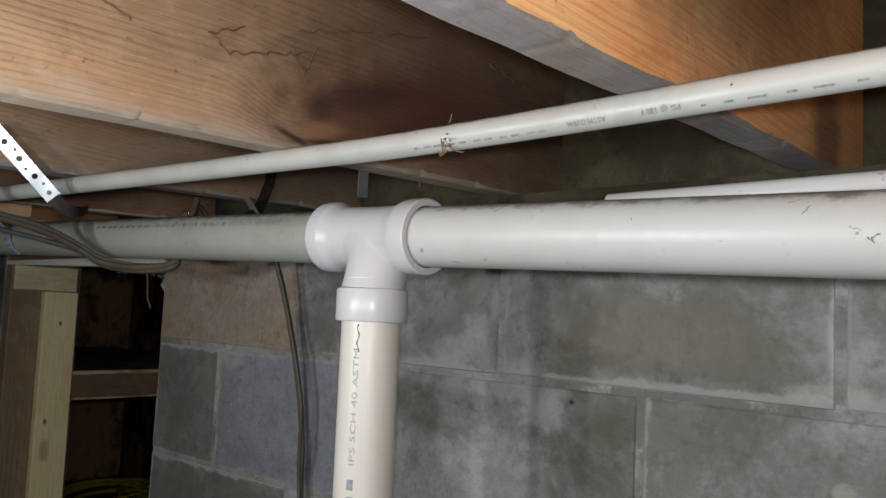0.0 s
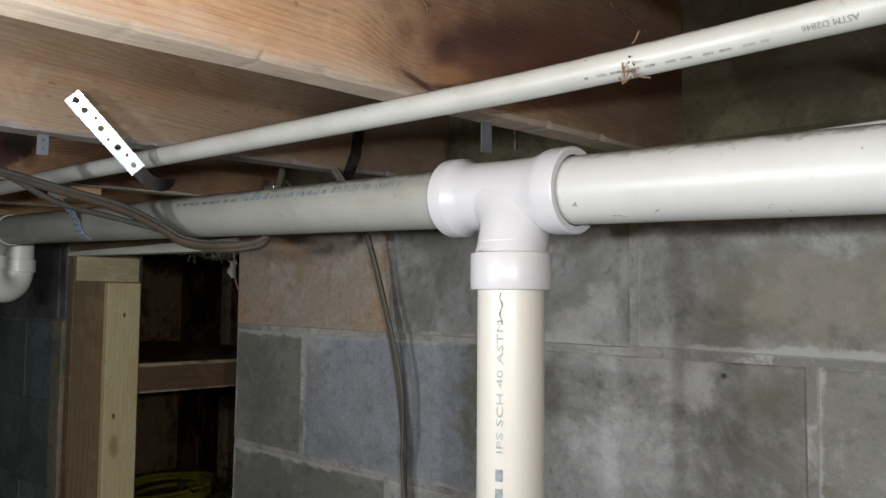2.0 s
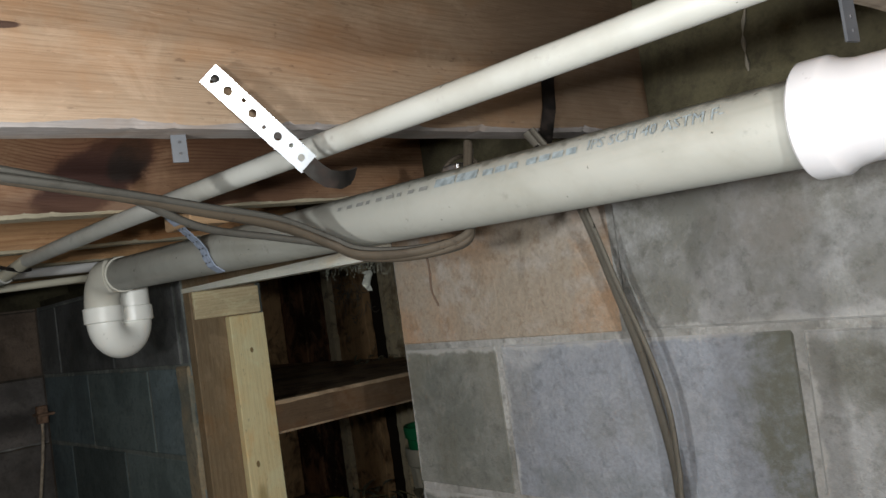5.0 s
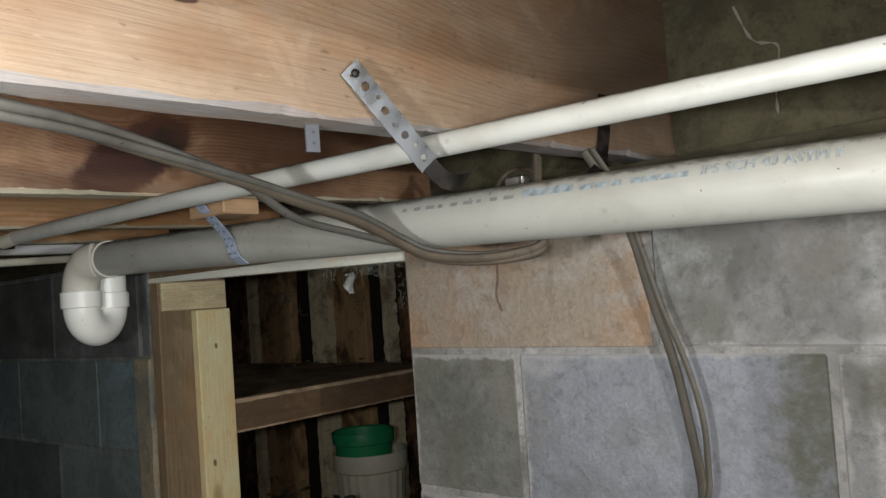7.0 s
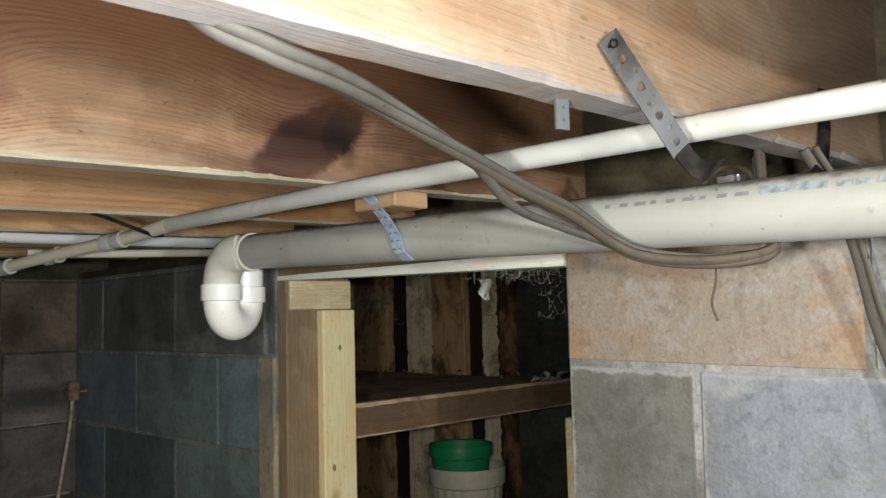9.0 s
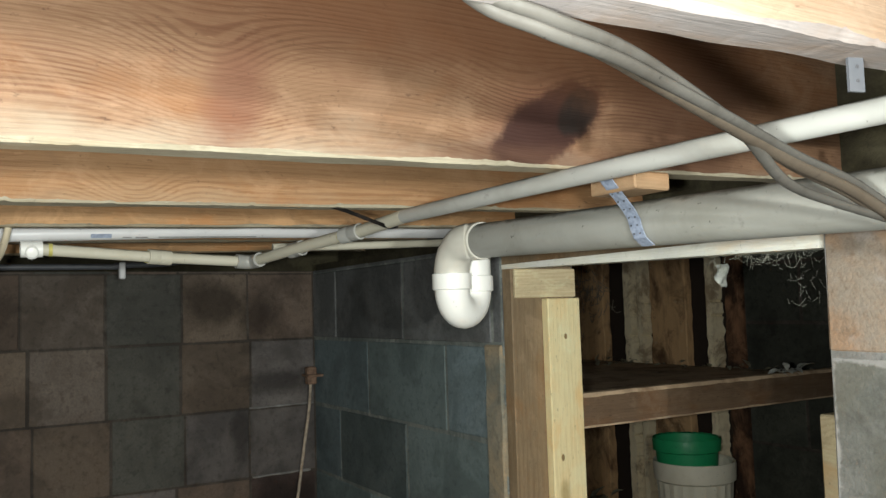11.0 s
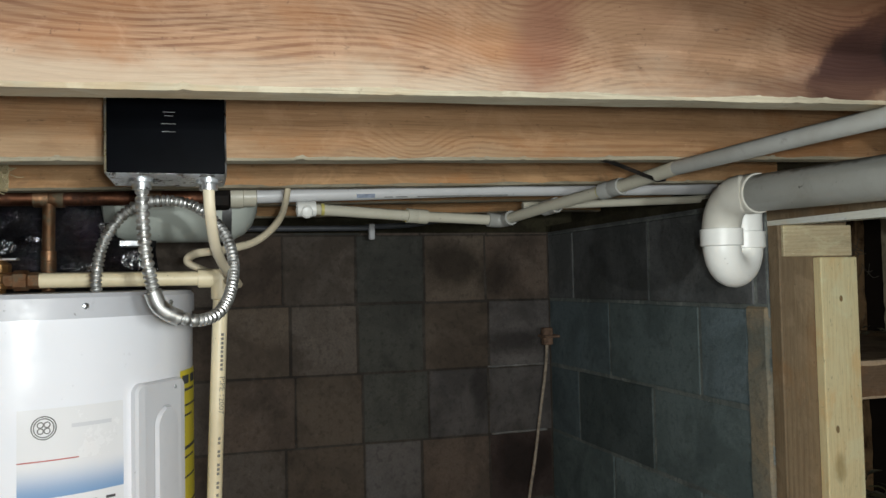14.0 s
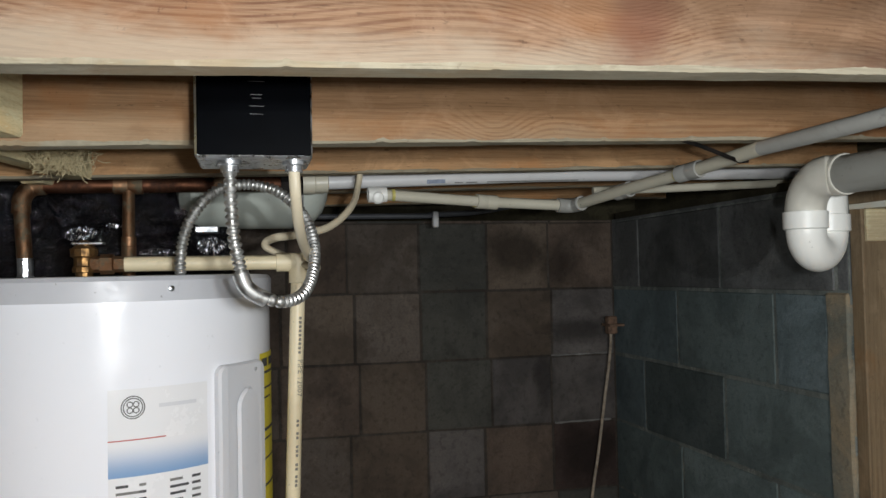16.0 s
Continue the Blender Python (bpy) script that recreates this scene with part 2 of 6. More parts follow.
MAT = {}
MAT["fir_j0"] = wood("fir_j0", (0.824, 0.439, 0.2), (0.557, 0.213, 0.0664), seed=3.0, dark_areas=[(0.75, 2.02, 0.22, 0.10, 0.3, (0.0664, 0.0333, 0.0199), 0.65), (0.95, 1.93, 0.05, 0.08, 0, (0.093, 0.0531, 0.0399), 0.7)], wear=0.3)
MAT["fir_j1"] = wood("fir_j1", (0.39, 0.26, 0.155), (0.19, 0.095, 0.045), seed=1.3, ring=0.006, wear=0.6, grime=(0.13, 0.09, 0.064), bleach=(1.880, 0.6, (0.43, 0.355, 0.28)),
                     dark_areas=[(0.90, 2.0, 0.36, 0.15, 0, (0.085, 0.054, 0.038), 0.75), (0.74, 1.955, 0.19, 0.052, 0.24, (0.095, 0.038, 0.024), 0.82), (0.640, 1.914, 0.032, 0.009, 0.2, (0.33, 0.17, 0.08), 0.6), (0.606, 1.8995, 0.024, 0.0035, -0.25, (0.035, 0.014, 0.010), 0.85), (0.660, 1.903, 0.06, 0.004, 0.10, (0.05, 0.02, 0.012), 0.8), (0.640, 1.936, 0.02, 0.012, 0.5, (0.05, 0.025, 0.022), 0.6), (0.70, 1.962, 0.07, 0.016, 0.25, (0.055, 0.03, 0.026), 0.7)], swirls=[(0.60, 1.93, 0.05, 0.03)])
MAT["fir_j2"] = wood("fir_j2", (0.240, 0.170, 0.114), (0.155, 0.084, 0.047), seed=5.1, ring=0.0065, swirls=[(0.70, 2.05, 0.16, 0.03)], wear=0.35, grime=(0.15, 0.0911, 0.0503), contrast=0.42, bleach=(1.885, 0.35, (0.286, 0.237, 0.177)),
                     # the first two are broad: darker towards the wall end and along the top
                     dark_areas=[(0.97, 2.0, 0.20, 0.15, 0, (0.0929, 0.0619, 0.0402), 0.6), (0.36, 2.06, 0.4, 0.035, 0.05, (0.179, 0.0802, 0.0335), 0.7), (0.62, 1.97, 0.10, 0.03, 0.1, (0.157, 0.0802, 0.0402), 0.45), (0.25, 1.95, 0.05, 0.03, 0.4, (0.179, 0.0948, 0.0536), 0.4), (0.349, 1.923, 0.045, 0.022, 0.1, (0.185, 0.105, 0.056), 0.55), (0.341, 1.956, 0.013, 0.0032, 0.1, (0.03, 0.014, 0.010), 0.92)])
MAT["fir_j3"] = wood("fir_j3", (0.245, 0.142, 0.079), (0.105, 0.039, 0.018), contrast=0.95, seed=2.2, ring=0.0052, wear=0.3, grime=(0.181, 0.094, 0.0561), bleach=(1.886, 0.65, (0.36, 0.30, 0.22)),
                     # broad ones at (0.78, 1.98) and (0.42, 2.06): darker wall end and top
                     dark_areas=[(0.535, 1.945, 0.125, 0.055, 0.62, (0.113, 0.0414, 0.0262), 0.5), (0.551, 1.944, 0.105, 0.042, 0.565, (0.034, 0.013, 0.010), 0.95), (0.592, 1.962, 0.040, 0.026, 0.8, (0.014, 0.010, 0.008), 0.88), (0.195, 1.935, 0.032, 0.062, -0.35, (0.128, 0.0451, 0.0262), 0.6), (0.78, 1.98, 0.16, 0.14, 0, (0.0752, 0.0338, 0.0187), 0.8), (0.42, 2.06, 0.42, 0.085, 0.0, (0.15, 0.0638, 0.0285), 0.75), (0.60, 1.90, 0.25, 0.02, 0.0, (0.12, 0.0601, 0.0375), 0.5), (0.14, 2.033, 0.07, 0.0035, 0.06, (0.03, 0.012, 0.008), 0.9)],
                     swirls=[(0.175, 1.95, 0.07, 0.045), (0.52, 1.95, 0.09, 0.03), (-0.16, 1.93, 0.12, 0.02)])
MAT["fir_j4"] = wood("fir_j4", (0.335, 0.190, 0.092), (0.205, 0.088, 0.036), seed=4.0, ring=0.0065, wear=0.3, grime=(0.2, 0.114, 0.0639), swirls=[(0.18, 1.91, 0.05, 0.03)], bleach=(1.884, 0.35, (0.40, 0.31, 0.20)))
MAT["fir"] = wood("fir", (0.55, 0.32, 0.15), (0.36, 0.165, 0.065), seed=7.0, wear=0.3)
MAT["joist_edge"] = wood("joist_edge", (0.23, 0.208, 0.197), (0.17, 0.149, 0.136), seed=9.0, wear=0.5, grime=(0.128, 0.111, 0.102), contrast=0.25, ring=0.02)
MAT["edge_bleached"] = wood("edge_bleached", (0.36, 0.29, 0.225), (0.25, 0.185, 0.13), seed=9.2, wear=0.5, grime=(0.17, 0.125, 0.09), contrast=0.6, ring=0.006)
MAT["edge_tan"] = wood("edge_tan", (0.40, 0.355, 0.26), (0.28, 0.225, 0.15), seed=9.5, wear=0.6, grime=(0.19, 0.155, 0.10), contrast=0.5)
MAT["subfloor"] = wood("subfloor", (0.16, 0.11, 0.075), (0.09, 0.055, 0.035), along="x", seed=2.0, wear=0.5)
MAT["stud"] = wood("stud", (0.80, 0.69, 0.40), (0.68, 0.54, 0.28), along="z", ring=0.012, seed=1.0, wear=0.12, grime=(0.5, 0.4, 0.2), contrast=0.35,
                   dark_areas=[(1.678, 1.066, 0.007, 0.0045, 0, (0.20, 0.12, 0.04), 0.9), (1.433, 1.047, 0.009, 0.005, 0, (0.18, 0.11, 0.04), 0.9), (1.36, 1.05, 0.03, 0.014, 0, (0.35, 0.25, 0.10), 0.7)])
MAT["jamb"] = wood("jamb", (0.25, 0.182, 0.107), (0.135, 0.09, 0.05), along="z", ring=0.012, seed=6.0, wear=0.7, grime=(0.085, 0.055, 0.035))
MAT["cap_wood"] = wood("cap_wood", (0.72, 0.60, 0.38), (0.55, 0.42, 0.24), seed=8.0, wear=0.4, grime=(0.22, 0.16, 0.09), contrast=0.5)
MAT["rail_wood"] = wood("rail_wood", (0.19, 0.125, 0.075), (0.095, 0.058, 0.034), seed=3.3, wear=0.8, grime=(0.055, 0.034, 0.022), ring=0.02)
MAT["old_plank"] = wood("old_plank", (0.30, 0.21, 0.135), (0.16, 0.10, 0.06), seed=3.3, wear=0.5, grime=(0.045, 0.028, 0.02))


def rot(name, warm, dark, pale, cover=0.5):
    """Rotten plank: black decay in patches, orange heartwood, pale mould flecks, long fibres."""
    g = Graph(name)
    p = g.pos()
    n1 = g.noise(g.scaled(p, (9.0, 9.0, 5.0)), 1.0, 5.0, 0.65, 0.5)
    n2 = g.noise(g.scaled(p, (60.0, 60.0, 9.0)), 1.0, 4.0, 0.6)
    n3 = g.noise(p, 38.0, 5.0, 0.7, 0.4)
    n4 = g.noise(p, 7.0, 6.0, 0.7, 0.6)
    col = g.mix(g.span(n1, cover - 0.14, cover + 0.12), warm, dark)
    col = g.mix(g.span(n2, 0.50, 0.75, 0.0, 0.35), col, dark)
    col = g.mix(g.span(n4, 0.50, 0.66, 0.0, 0.75), col, tuple(c * 0.6 for c in dark))
    col = g.mix(g.span(n3, 0.58, 0.70, 0.0, 0.45), col, pale)
    g.bump(g.m("ADD", n2, n3), 0.6, 0.006)
    return g.finish(col, 0.9, 0.0, 0.2)


MAT["rotten"] = rot("rotten", (0.62, 0.39, 0.20), (0.15, 0.085, 0.045), (0.66, 0.52, 0.33), 0.60)
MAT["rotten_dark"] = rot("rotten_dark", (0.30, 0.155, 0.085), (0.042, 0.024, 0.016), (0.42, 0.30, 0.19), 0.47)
MAT["shelf_top"] = rot("shelf_top", (0.55, 0.41, 0.27), (0.30, 0.20, 0.125), (0.62, 0.53, 0.41), 0.58)
MAT["batten_pale"] = rot("batten_pale", (0.88, 0.76, 0.52), (0.46, 0.30, 0.17), (0.88, 0.80, 0.60), 0.74)
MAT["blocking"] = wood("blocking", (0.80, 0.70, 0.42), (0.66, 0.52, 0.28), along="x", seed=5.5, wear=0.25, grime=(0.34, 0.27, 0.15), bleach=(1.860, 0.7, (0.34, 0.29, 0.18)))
PATCH = [(-0.57, 1.550, 0.12, 0.085, (0.40, 0.405, 0.405), 0.85), (-0.50, 1.622, 0.045, 0.03, (0.40, 0.395, 0.385), 0.8), (-0.572, 1.755, 0.018, 0.034, (0.36, 0.355, 0.34), 0.75), (-0.602, 1.722, 0.030, 0.030, (0.36, 0.355, 0.34), 0.75), (-0.645, 1.690, 0.042, 0.024, (0.35, 0.345, 0.33), 0.75), (-0.69, 1.668, 0.06, 0.016, (0.34, 0.335, 0.325), 0.7), (-0.55, 1.647, 0.13, 0.018, (0.34, 0.34, 0.335), 0.75),
         (-0.70, 1.606, 0.055, 0.05, (0.085, 0.083, 0.068), 0.75), (-0.42, 1.590, 0.062, 0.055, (0.10, 0.096, 0.072), 0.75), (-0.46, 1.640, 0.0055, 0.005, (0.04, 0.036, 0.028), 0.95), (-0.24, 1.61, 0.10, 0.06, (0.13, 0.13, 0.11), 0.6),
         (-0.165, 1.585, 0.012, 0.010, (0.40, 0.38, 0.33), 0.7), (-0.172, 1.74, 0.010, 0.10, (0.44, 0.42, 0.395), 0.9), (-0.172, 1.674, 0.055, 0.016, (0.40, 0.385, 0.36), 0.8), (-0.36, 1.725, 0.17, 0.05, (0.25, 0.215, 0.165), 0.45),
         (-0.79, 1.76, 0.06, 0.05, (0.22, 0.20, 0.18), 0.5)]
MAT["block_grey"] = block_material("block_grey", (0.295, 0.295, 0.292), (0.18, 0.177, 0.157), (0.404, 0.406, 0.407), 0.5, 0.45, (), 0.55, PATCH, (0.33, 0.325, 0.31))
MAT["block_tan"] = block_material("block_tan", (0.264, 0.221, 0.174), (0.281, 0.183, 0.115), (0.306, 0.276, 0.246), 0.7, 0.25)
MAT["block_blue"] = block_material("block_blue", (0.2023, 0.2145, 0.2390), (0.1618, 0.1702, 0.1901), (0.2992, 0.3039, 0.3152), 0.3, 0.25, (), 0.3, [(-0.79, 1.60, 0.050, 0.16, (0.10, 0.10, 0.072), 0.85), (-1.13, 1.655, 0.045, 0.03, (0.33, 0.335, 0.345), 0.8), (-1.02, 1.49, 0.14, 0.03, (0.13, 0.14, 0.14), 0.5)], (0.33, 0.33, 0.325))
MAT["block_green"] = block_material("block_green", (0.1812, 0.1812, 0.1624), (0.1346, 0.1390, 0.1229), (0.2547, 0.2547, 0.2386), 0.4, 0.35, (), 0.5, (), (0.33, 0.325, 0.31))
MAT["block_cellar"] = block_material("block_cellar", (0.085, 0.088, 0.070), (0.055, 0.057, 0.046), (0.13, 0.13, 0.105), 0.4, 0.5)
MAT["block_teal"] = block_material("block_teal", (0.1844, 0.2328, 0.2296), (0.1185, 0.1529, 0.1505), (0.2470, 0.2940, 0.2948), 0.3, 0.4)
SPOTS = [(0.63, 1.775, 0.10, 0.07), (0.76, 1.74, 0.07, 0.08), (0.83, 1.535, 0.13, 0.045), (0.71, 1.39, 0.035, 0.07), (0.84, 1.17, 0.12, 0.11)]
MAT["block_dark"] = block_material("block_dark", (0.1344, 0.1116, 0.0931), (0.0984, 0.0786, 0.0622), (0.2160, 0.1776, 0.1476), 0.35, 0.6, SPOTS)
MAT["block_rust"] = block_material("block_rust", (0.1464, 0.1092, 0.0840), (0.0960, 0.0732, 0.0576), (0.1800, 0.1416, 0.1152), 0.35, 0.5, SPOTS)
MAT["block_moss"] = block_material("block_moss", (0.098, 0.096, 0.082), (0.066, 0.065, 0.057), (0.125, 0.122, 0.108), 0.35, 0.5, SPOTS)
MAT["block_brown"] = block_material("block_brown", (0.1584, 0.1236, 0.0936), (0.1056, 0.0816, 0.0624), (0.2040, 0.1656, 0.1320), 0.35, 0.5, SPOTS)
MAT["block_smoke"] = block_material("block_smoke", (0.1536, 0.1392, 0.1296), (0.1008, 0.0912, 0.0864), (0.1980, 0.1824, 0.1740), 0.35, 0.5, SPOTS)
MAT["block_wine"] = block_material("block_wine", (0.080, 0.056, 0.048), (0.052, 0.037, 0.032), (0.10, 0.075, 0.065), 0.3, 0.5, SPOTS)
MAT["block_slate"] = block_material("block_slate", (0.1430, 0.1485, 0.1485), (0.0968, 0.1012, 0.0990), (0.1925, 0.1925, 0.1870), 0.35, 0.45)
MAT["block_deep"] = block_material("block_deep", (0.085, 0.105, 0.105), (0.060, 0.076, 0.075), (0.12, 0.14, 0.135), 0.3, 0.45)
MAT["mortar_tan"] = block_material("mortar_tan", (0.36, 0.29, 0.19), (0.19, 0.20, 0.17), (0.42, 0.36, 0.26), 0.4, 0.4)
MAT["block_teal_blue"] = block_material("block_teal_blue", (0.1669, 0.2164, 0.2296), (0.1152, 0.1493, 0.1556), (0.2305, 0.2822, 0.2960), 0.35, 0.35)
MAT["mortar_teal"] = block_material("mortar_teal", (0.20, 0.222, 0.205), (0.125, 0.142, 0.132), (0.38, 0.395, 0.36), 0.7, 0.55)
MAT["mortar"] = block_material("mortar", (0.30, 0.295, 0.283), (0.17, 0.166, 0.15), (0.43, 0.425, 0.41), 0.8, 0.35)
MAT["mortar_dark"] = block_material("mortar_dark", (0.098, 0.082, 0.068), (0.062, 0.052, 0.043), (0.17, 0.155, 0.135), 0.4, 0.6)
MAT["concrete"] = block_material("concrete", (0.20, 0.19, 0.17), (0.13, 0.12, 0.11), (0.27, 0.26, 0.24))
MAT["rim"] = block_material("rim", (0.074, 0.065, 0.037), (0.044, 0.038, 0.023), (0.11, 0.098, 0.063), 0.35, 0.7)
MAT["pvc"] = plastic("pvc", (0.473, 0.473, 0.456), (0.344, 0.335, 0.292), 0.33, 0.30)
MAT["pvc_dusty"] = plastic("pvc_dusty", (0.318, 0.318, 0.288), (0.175, 0.170, 0.130), 0.36, 0.45)
MAT["pvc_new"] = plastic("pvc_new", (0.515, 0.507, 0.522), (0.454, 0.439, 0.424), 0.28, 0.12)
MAT["pvc_cream"] = plastic("pvc_cream", (0.602, 0.575, 0.516), (0.469, 0.431, 0.36), 0.30, 0.12)
MAT["pvc_trap"] = plastic("pvc_trap", (0.88, 0.88, 0.83), (0.62, 0.60, 0.52), 0.28, 0.15)
MAT["pvc_elbow"] = plastic("pvc_elbow", (0.60, 0.58, 0.51), (0.42, 0.39, 0.31), 0.36, 0.35)
MAT["cpvc"] = plastic("cpvc", (0.374, 0.374, 0.348), (0.221, 0.208, 0.17), 0.34, 0.5)
MAT["cpvc_far"] = plastic("cpvc_far", (0.60, 0.57, 0.46), (0.46, 0.42, 0.30), 0.34, 0.35)
MAT["cpvc_tan"] = plastic("cpvc_tan", (0.78, 0.68, 0.46), (0.45, 0.36, 0.2), 0.34, 0.4)
MAT["pex_white"] = plastic("pex_white", (0.665, 0.665, 0.665), (0.475, 0.475, 0.446), 0.3, 0.25)
MAT["primer"] = plain("primer", (0.62, 0.55, 0.16), 0.5)
MAT["ink_blue"] = plain("ink_blue", (0.27, 0.315, 0.335), 0.6, vary=0.45, grain=120.0)
MAT["ink_pale"] = plain("ink_pale", (0.37, 0.415, 0.43), 0.6, vary=0.4, grain=160.0)
MAT["ink_dark"] = plain("ink_dark", (0.075, 0.075, 0.08), 0.6)
MAT["ink_grey"] = plain("ink_grey", (0.20, 0.20, 0.19), 0.6)
MAT["galv"] = metal("galv", (0.66, 0.68, 0.70), (0.42, 0.44, 0.46), 0.2, 0.5)
MAT["galv_dull"] = metal("galv_dull", (0.20, 0.20, 0.20), (0.10, 0.10, 0.10), 0.45, 0.6)
MAT["black_steel"] = metal("black_steel", (0.03, 0.028, 0.026), (0.05, 0.035, 0.03), 0.5, 0.6)
MAT["tab_plastic"] = plain("tab_plastic", (0.085, 0.09, 0.10), 0.5)
MAT["strap_blue"] = plain("strap_blue", (0.31, 0.36, 0.46), 0.5, vary=0.4, grain=160.0)
MAT["cable_grey"] = plastic("cable_grey", (0.0682, 0.0643, 0.0560), (0.0277, 0.0229, 0.0170), 0.6, 0.95, 110.0, 0.3)
MAT["cable_brown"] = plastic("cable_brown", (0.0723, 0.0570, 0.0408), (0.0265, 0.0192, 0.0124), 0.6, 0.95, 110.0, 0.3)
MAT["cable_cream"] = plastic("cable_cream", (0.66, 0.58, 0.42), (0.45, 0.38, 0.26), 0.38, 0.3)
MAT["cord"] = plastic("cord", (0.112, 0.101, 0.0825), (0.0638, 0.0555, 0.0435), 0.6, 0.95, 110.0, 0.3)
MAT["black_cover"] = plain("black_cover", (0.0012, 0.0016, 0.0025), 0.35, 0.0, 0.3, 30.0, 0.02)
MAT["copper"] = metal("copper", (0.20, 0.088, 0.05), (0.055, 0.028, 0.02), 0.40, 0.8, 40.0)
MAT["copper_green"] = metal("copper_green", (0.30, 0.165, 0.09), (0.13, 0.14, 0.10), 0.42, 0.7, 70.0)
MAT["brass"] = metal("brass", (0.27, 0.155, 0.062), (0.09, 0.055, 0.03), 0.40, 0.9, 90.0)
MAT["enamel"] = plastic("enamel", (0.87, 0.885, 0.925), (0.83, 0.845, 0.88), 0.09, 0.05, 14.0)
MAT["enamel_grey"] = plastic("enamel_grey", (0.56, 0.57, 0.60), (0.45, 0.45, 0.46), 0.3, 0.25)
MAT["panel_grey"] = plastic("panel_grey", (0.66, 0.67, 0.695), (0.58, 0.585, 0.60), 0.3, 0.12)
MAT["label_white"] = plastic("label_white", (0.82, 0.825, 0.835), (0.79, 0.795, 0.80), 0.13, 0.05, 14.0)
g = Graph("label_blue")
_, _, lz = g.xyz()
MAT["label_blue"] = g.finish(g.mix(g.span(lz, 1.462, 1.508), (0.24, 0.38, 0.60), (0.82, 0.825, 0.84)), 0.2)
MAT["conduit"] = metal("conduit", (0.68, 0.68, 0.66), (0.40, 0.40, 0.38), 0.30, 0.5, 90.0)
MAT["strap_steel"] = metal("strap_steel", (0.27, 0.28, 0.295), (0.16, 0.17, 0.18), 0.15, 0.35, 9.0)
# near black: the shade between planks as a colour
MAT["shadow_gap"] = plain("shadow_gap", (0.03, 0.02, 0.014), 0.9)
MAT["label_yellow"] = plain("label_yellow", (0.80, 0.66, 0.05), 0.4, vary=0.06)
MAT["label_red"] = plain("label_red", (0.50, 0.10, 0.08), 0.4)
MAT["tank"] = plastic("tank", (0.58, 0.62, 0.56), (0.42, 0.45, 0.38), 0.3, 0.3)
g = Graph("black_sheet")
crease = g.m("ADD", g.noise(g.scaled(g.pos(), (30.0, 34.0, 22.0)), 1.0, 5.0, 0.6, 2.5), g.m("MULTIPLY", g.noise(g.pos(), 120.0, 2.0, 0.5, 2.0), 0.25))
g.bump(crease, 0.8, 0.008)
MAT["black_sheet"] = g.finish((0.004, 0.004, 0.005), 0.07, 0.0, 0.45)
# black with silvered creases: the sheeting's glints put into the colour
g = Graph("foil")
crease = g.noise(g.scaled(g.pos(), (90.0, 110.0, 60.0)), 1.0, 3.0, 0.6, 2.0)
g.bump(crease, 0.6, 0.004)
MAT["foil"] = g.finish(g.mix(g.span(crease, 0.52, 0.60), (0.006, 0.006, 0.008), (0.80, 0.80, 0.84)), 0.22, g.span(crease, 0.52, 0.56))
MAT["insulation"] = plain("insulation", (0.60, 0.50, 0.30), 0.9, 0.0, 0.4, 60.0, 0.1)
MAT["pot_green"] = plastic("pot_green", (0.02, 0.34, 0.13), (0.02, 0.18, 0.08), 0.4, 0.4)
MAT["pot_white"] = plastic("pot_white", (0.78, 0.74, 0.60), (0.52, 0.47, 0.34), 0.45, 0.45)
MAT["rust"] = plain("rust", (0.24, 0.15, 0.10), 0.85, 0.0, 0.5, 80.0)
MAT["rod"] = plain("rod", (0.46, 0.38, 0.29), 0.8, 0.0, 0.5, 60.0)
MAT["film"] = plain("film", (0.85, 0.87, 0.80), 0.3, 0.0, 0.4, 60.0)
MAT["web"] = plain("web", (0.26, 0.23, 0.18), 0.8)
MAT["silk"] = plain("silk", (0.55, 0.56, 0.46), 0.8)
MAT["ink_worn"] = plain("ink_worn", (0.20, 0.19, 0.165), 0.6)
MAT["ink_faint"] = plain("ink_faint", (0.27, 0.265, 0.235), 0.6, vary=0.5, grain=200.0)
MAT["twig"] = plain("twig", (0.085, 0.055, 0.038), 0.9)
MAT["root"] = plain("root", (0.15, 0.09, 0.055), 0.9)
MAT["leaf_pale"] = plain("leaf_pale", (0.45, 0.42, 0.30), 0.7, vary=0.5, grain=50.0)
MAT["leaf_dry"] = plain("leaf_dry", (0.22, 0.20, 0.10), 0.8, vary=0.5)
MAT["pale_trim"] = wood("pale_trim", (0.86, 0.86, 0.76), (0.78, 0.76, 0.64), along="x", seed=1.1, wear=0.2, grime=(0.4, 0.38, 0.28), contrast=0.3)
MAT["vinyl_yellow"] = plain("vinyl_yellow", (0.55, 0.45, 0.05), 0.5)


# ---------------------------------------------------------------- building helpers
def part(name, bm, material, parent=None, label="", sharp=0.45):
    """Links a bmesh as one mesh object, smooth but for its sharp edges."""
    bm.normal_update()
    for f in bm.faces:
        f.smooth = True
    for e in bm.edges:
        if len(e.link_faces) == 2 and e.calc_face_angle(0.0) > sharp:
            e.smooth = False
    me = bpy.data.meshes.new(name)
    bm.to_mesh(me)
    bm.free()
    for m in material if isinstance(material, (list, tuple)) else [material]:
        me.materials.append(MAT[m])
    ob = new(name, me)
    if parent is not None:
        ob.parent = parent
    if label:
        ob["label"] = label
    return ob


def thing(name, label, category, group="", kind="", at=(0, 0, 0)):
    """An empty that holds the parts of a thing. Parts are given in world places, so it stays at the origin."""
    ob = new(name)
    ob.empty_display_size = 0.05
    return tagged(ob, label, category, group, kind)


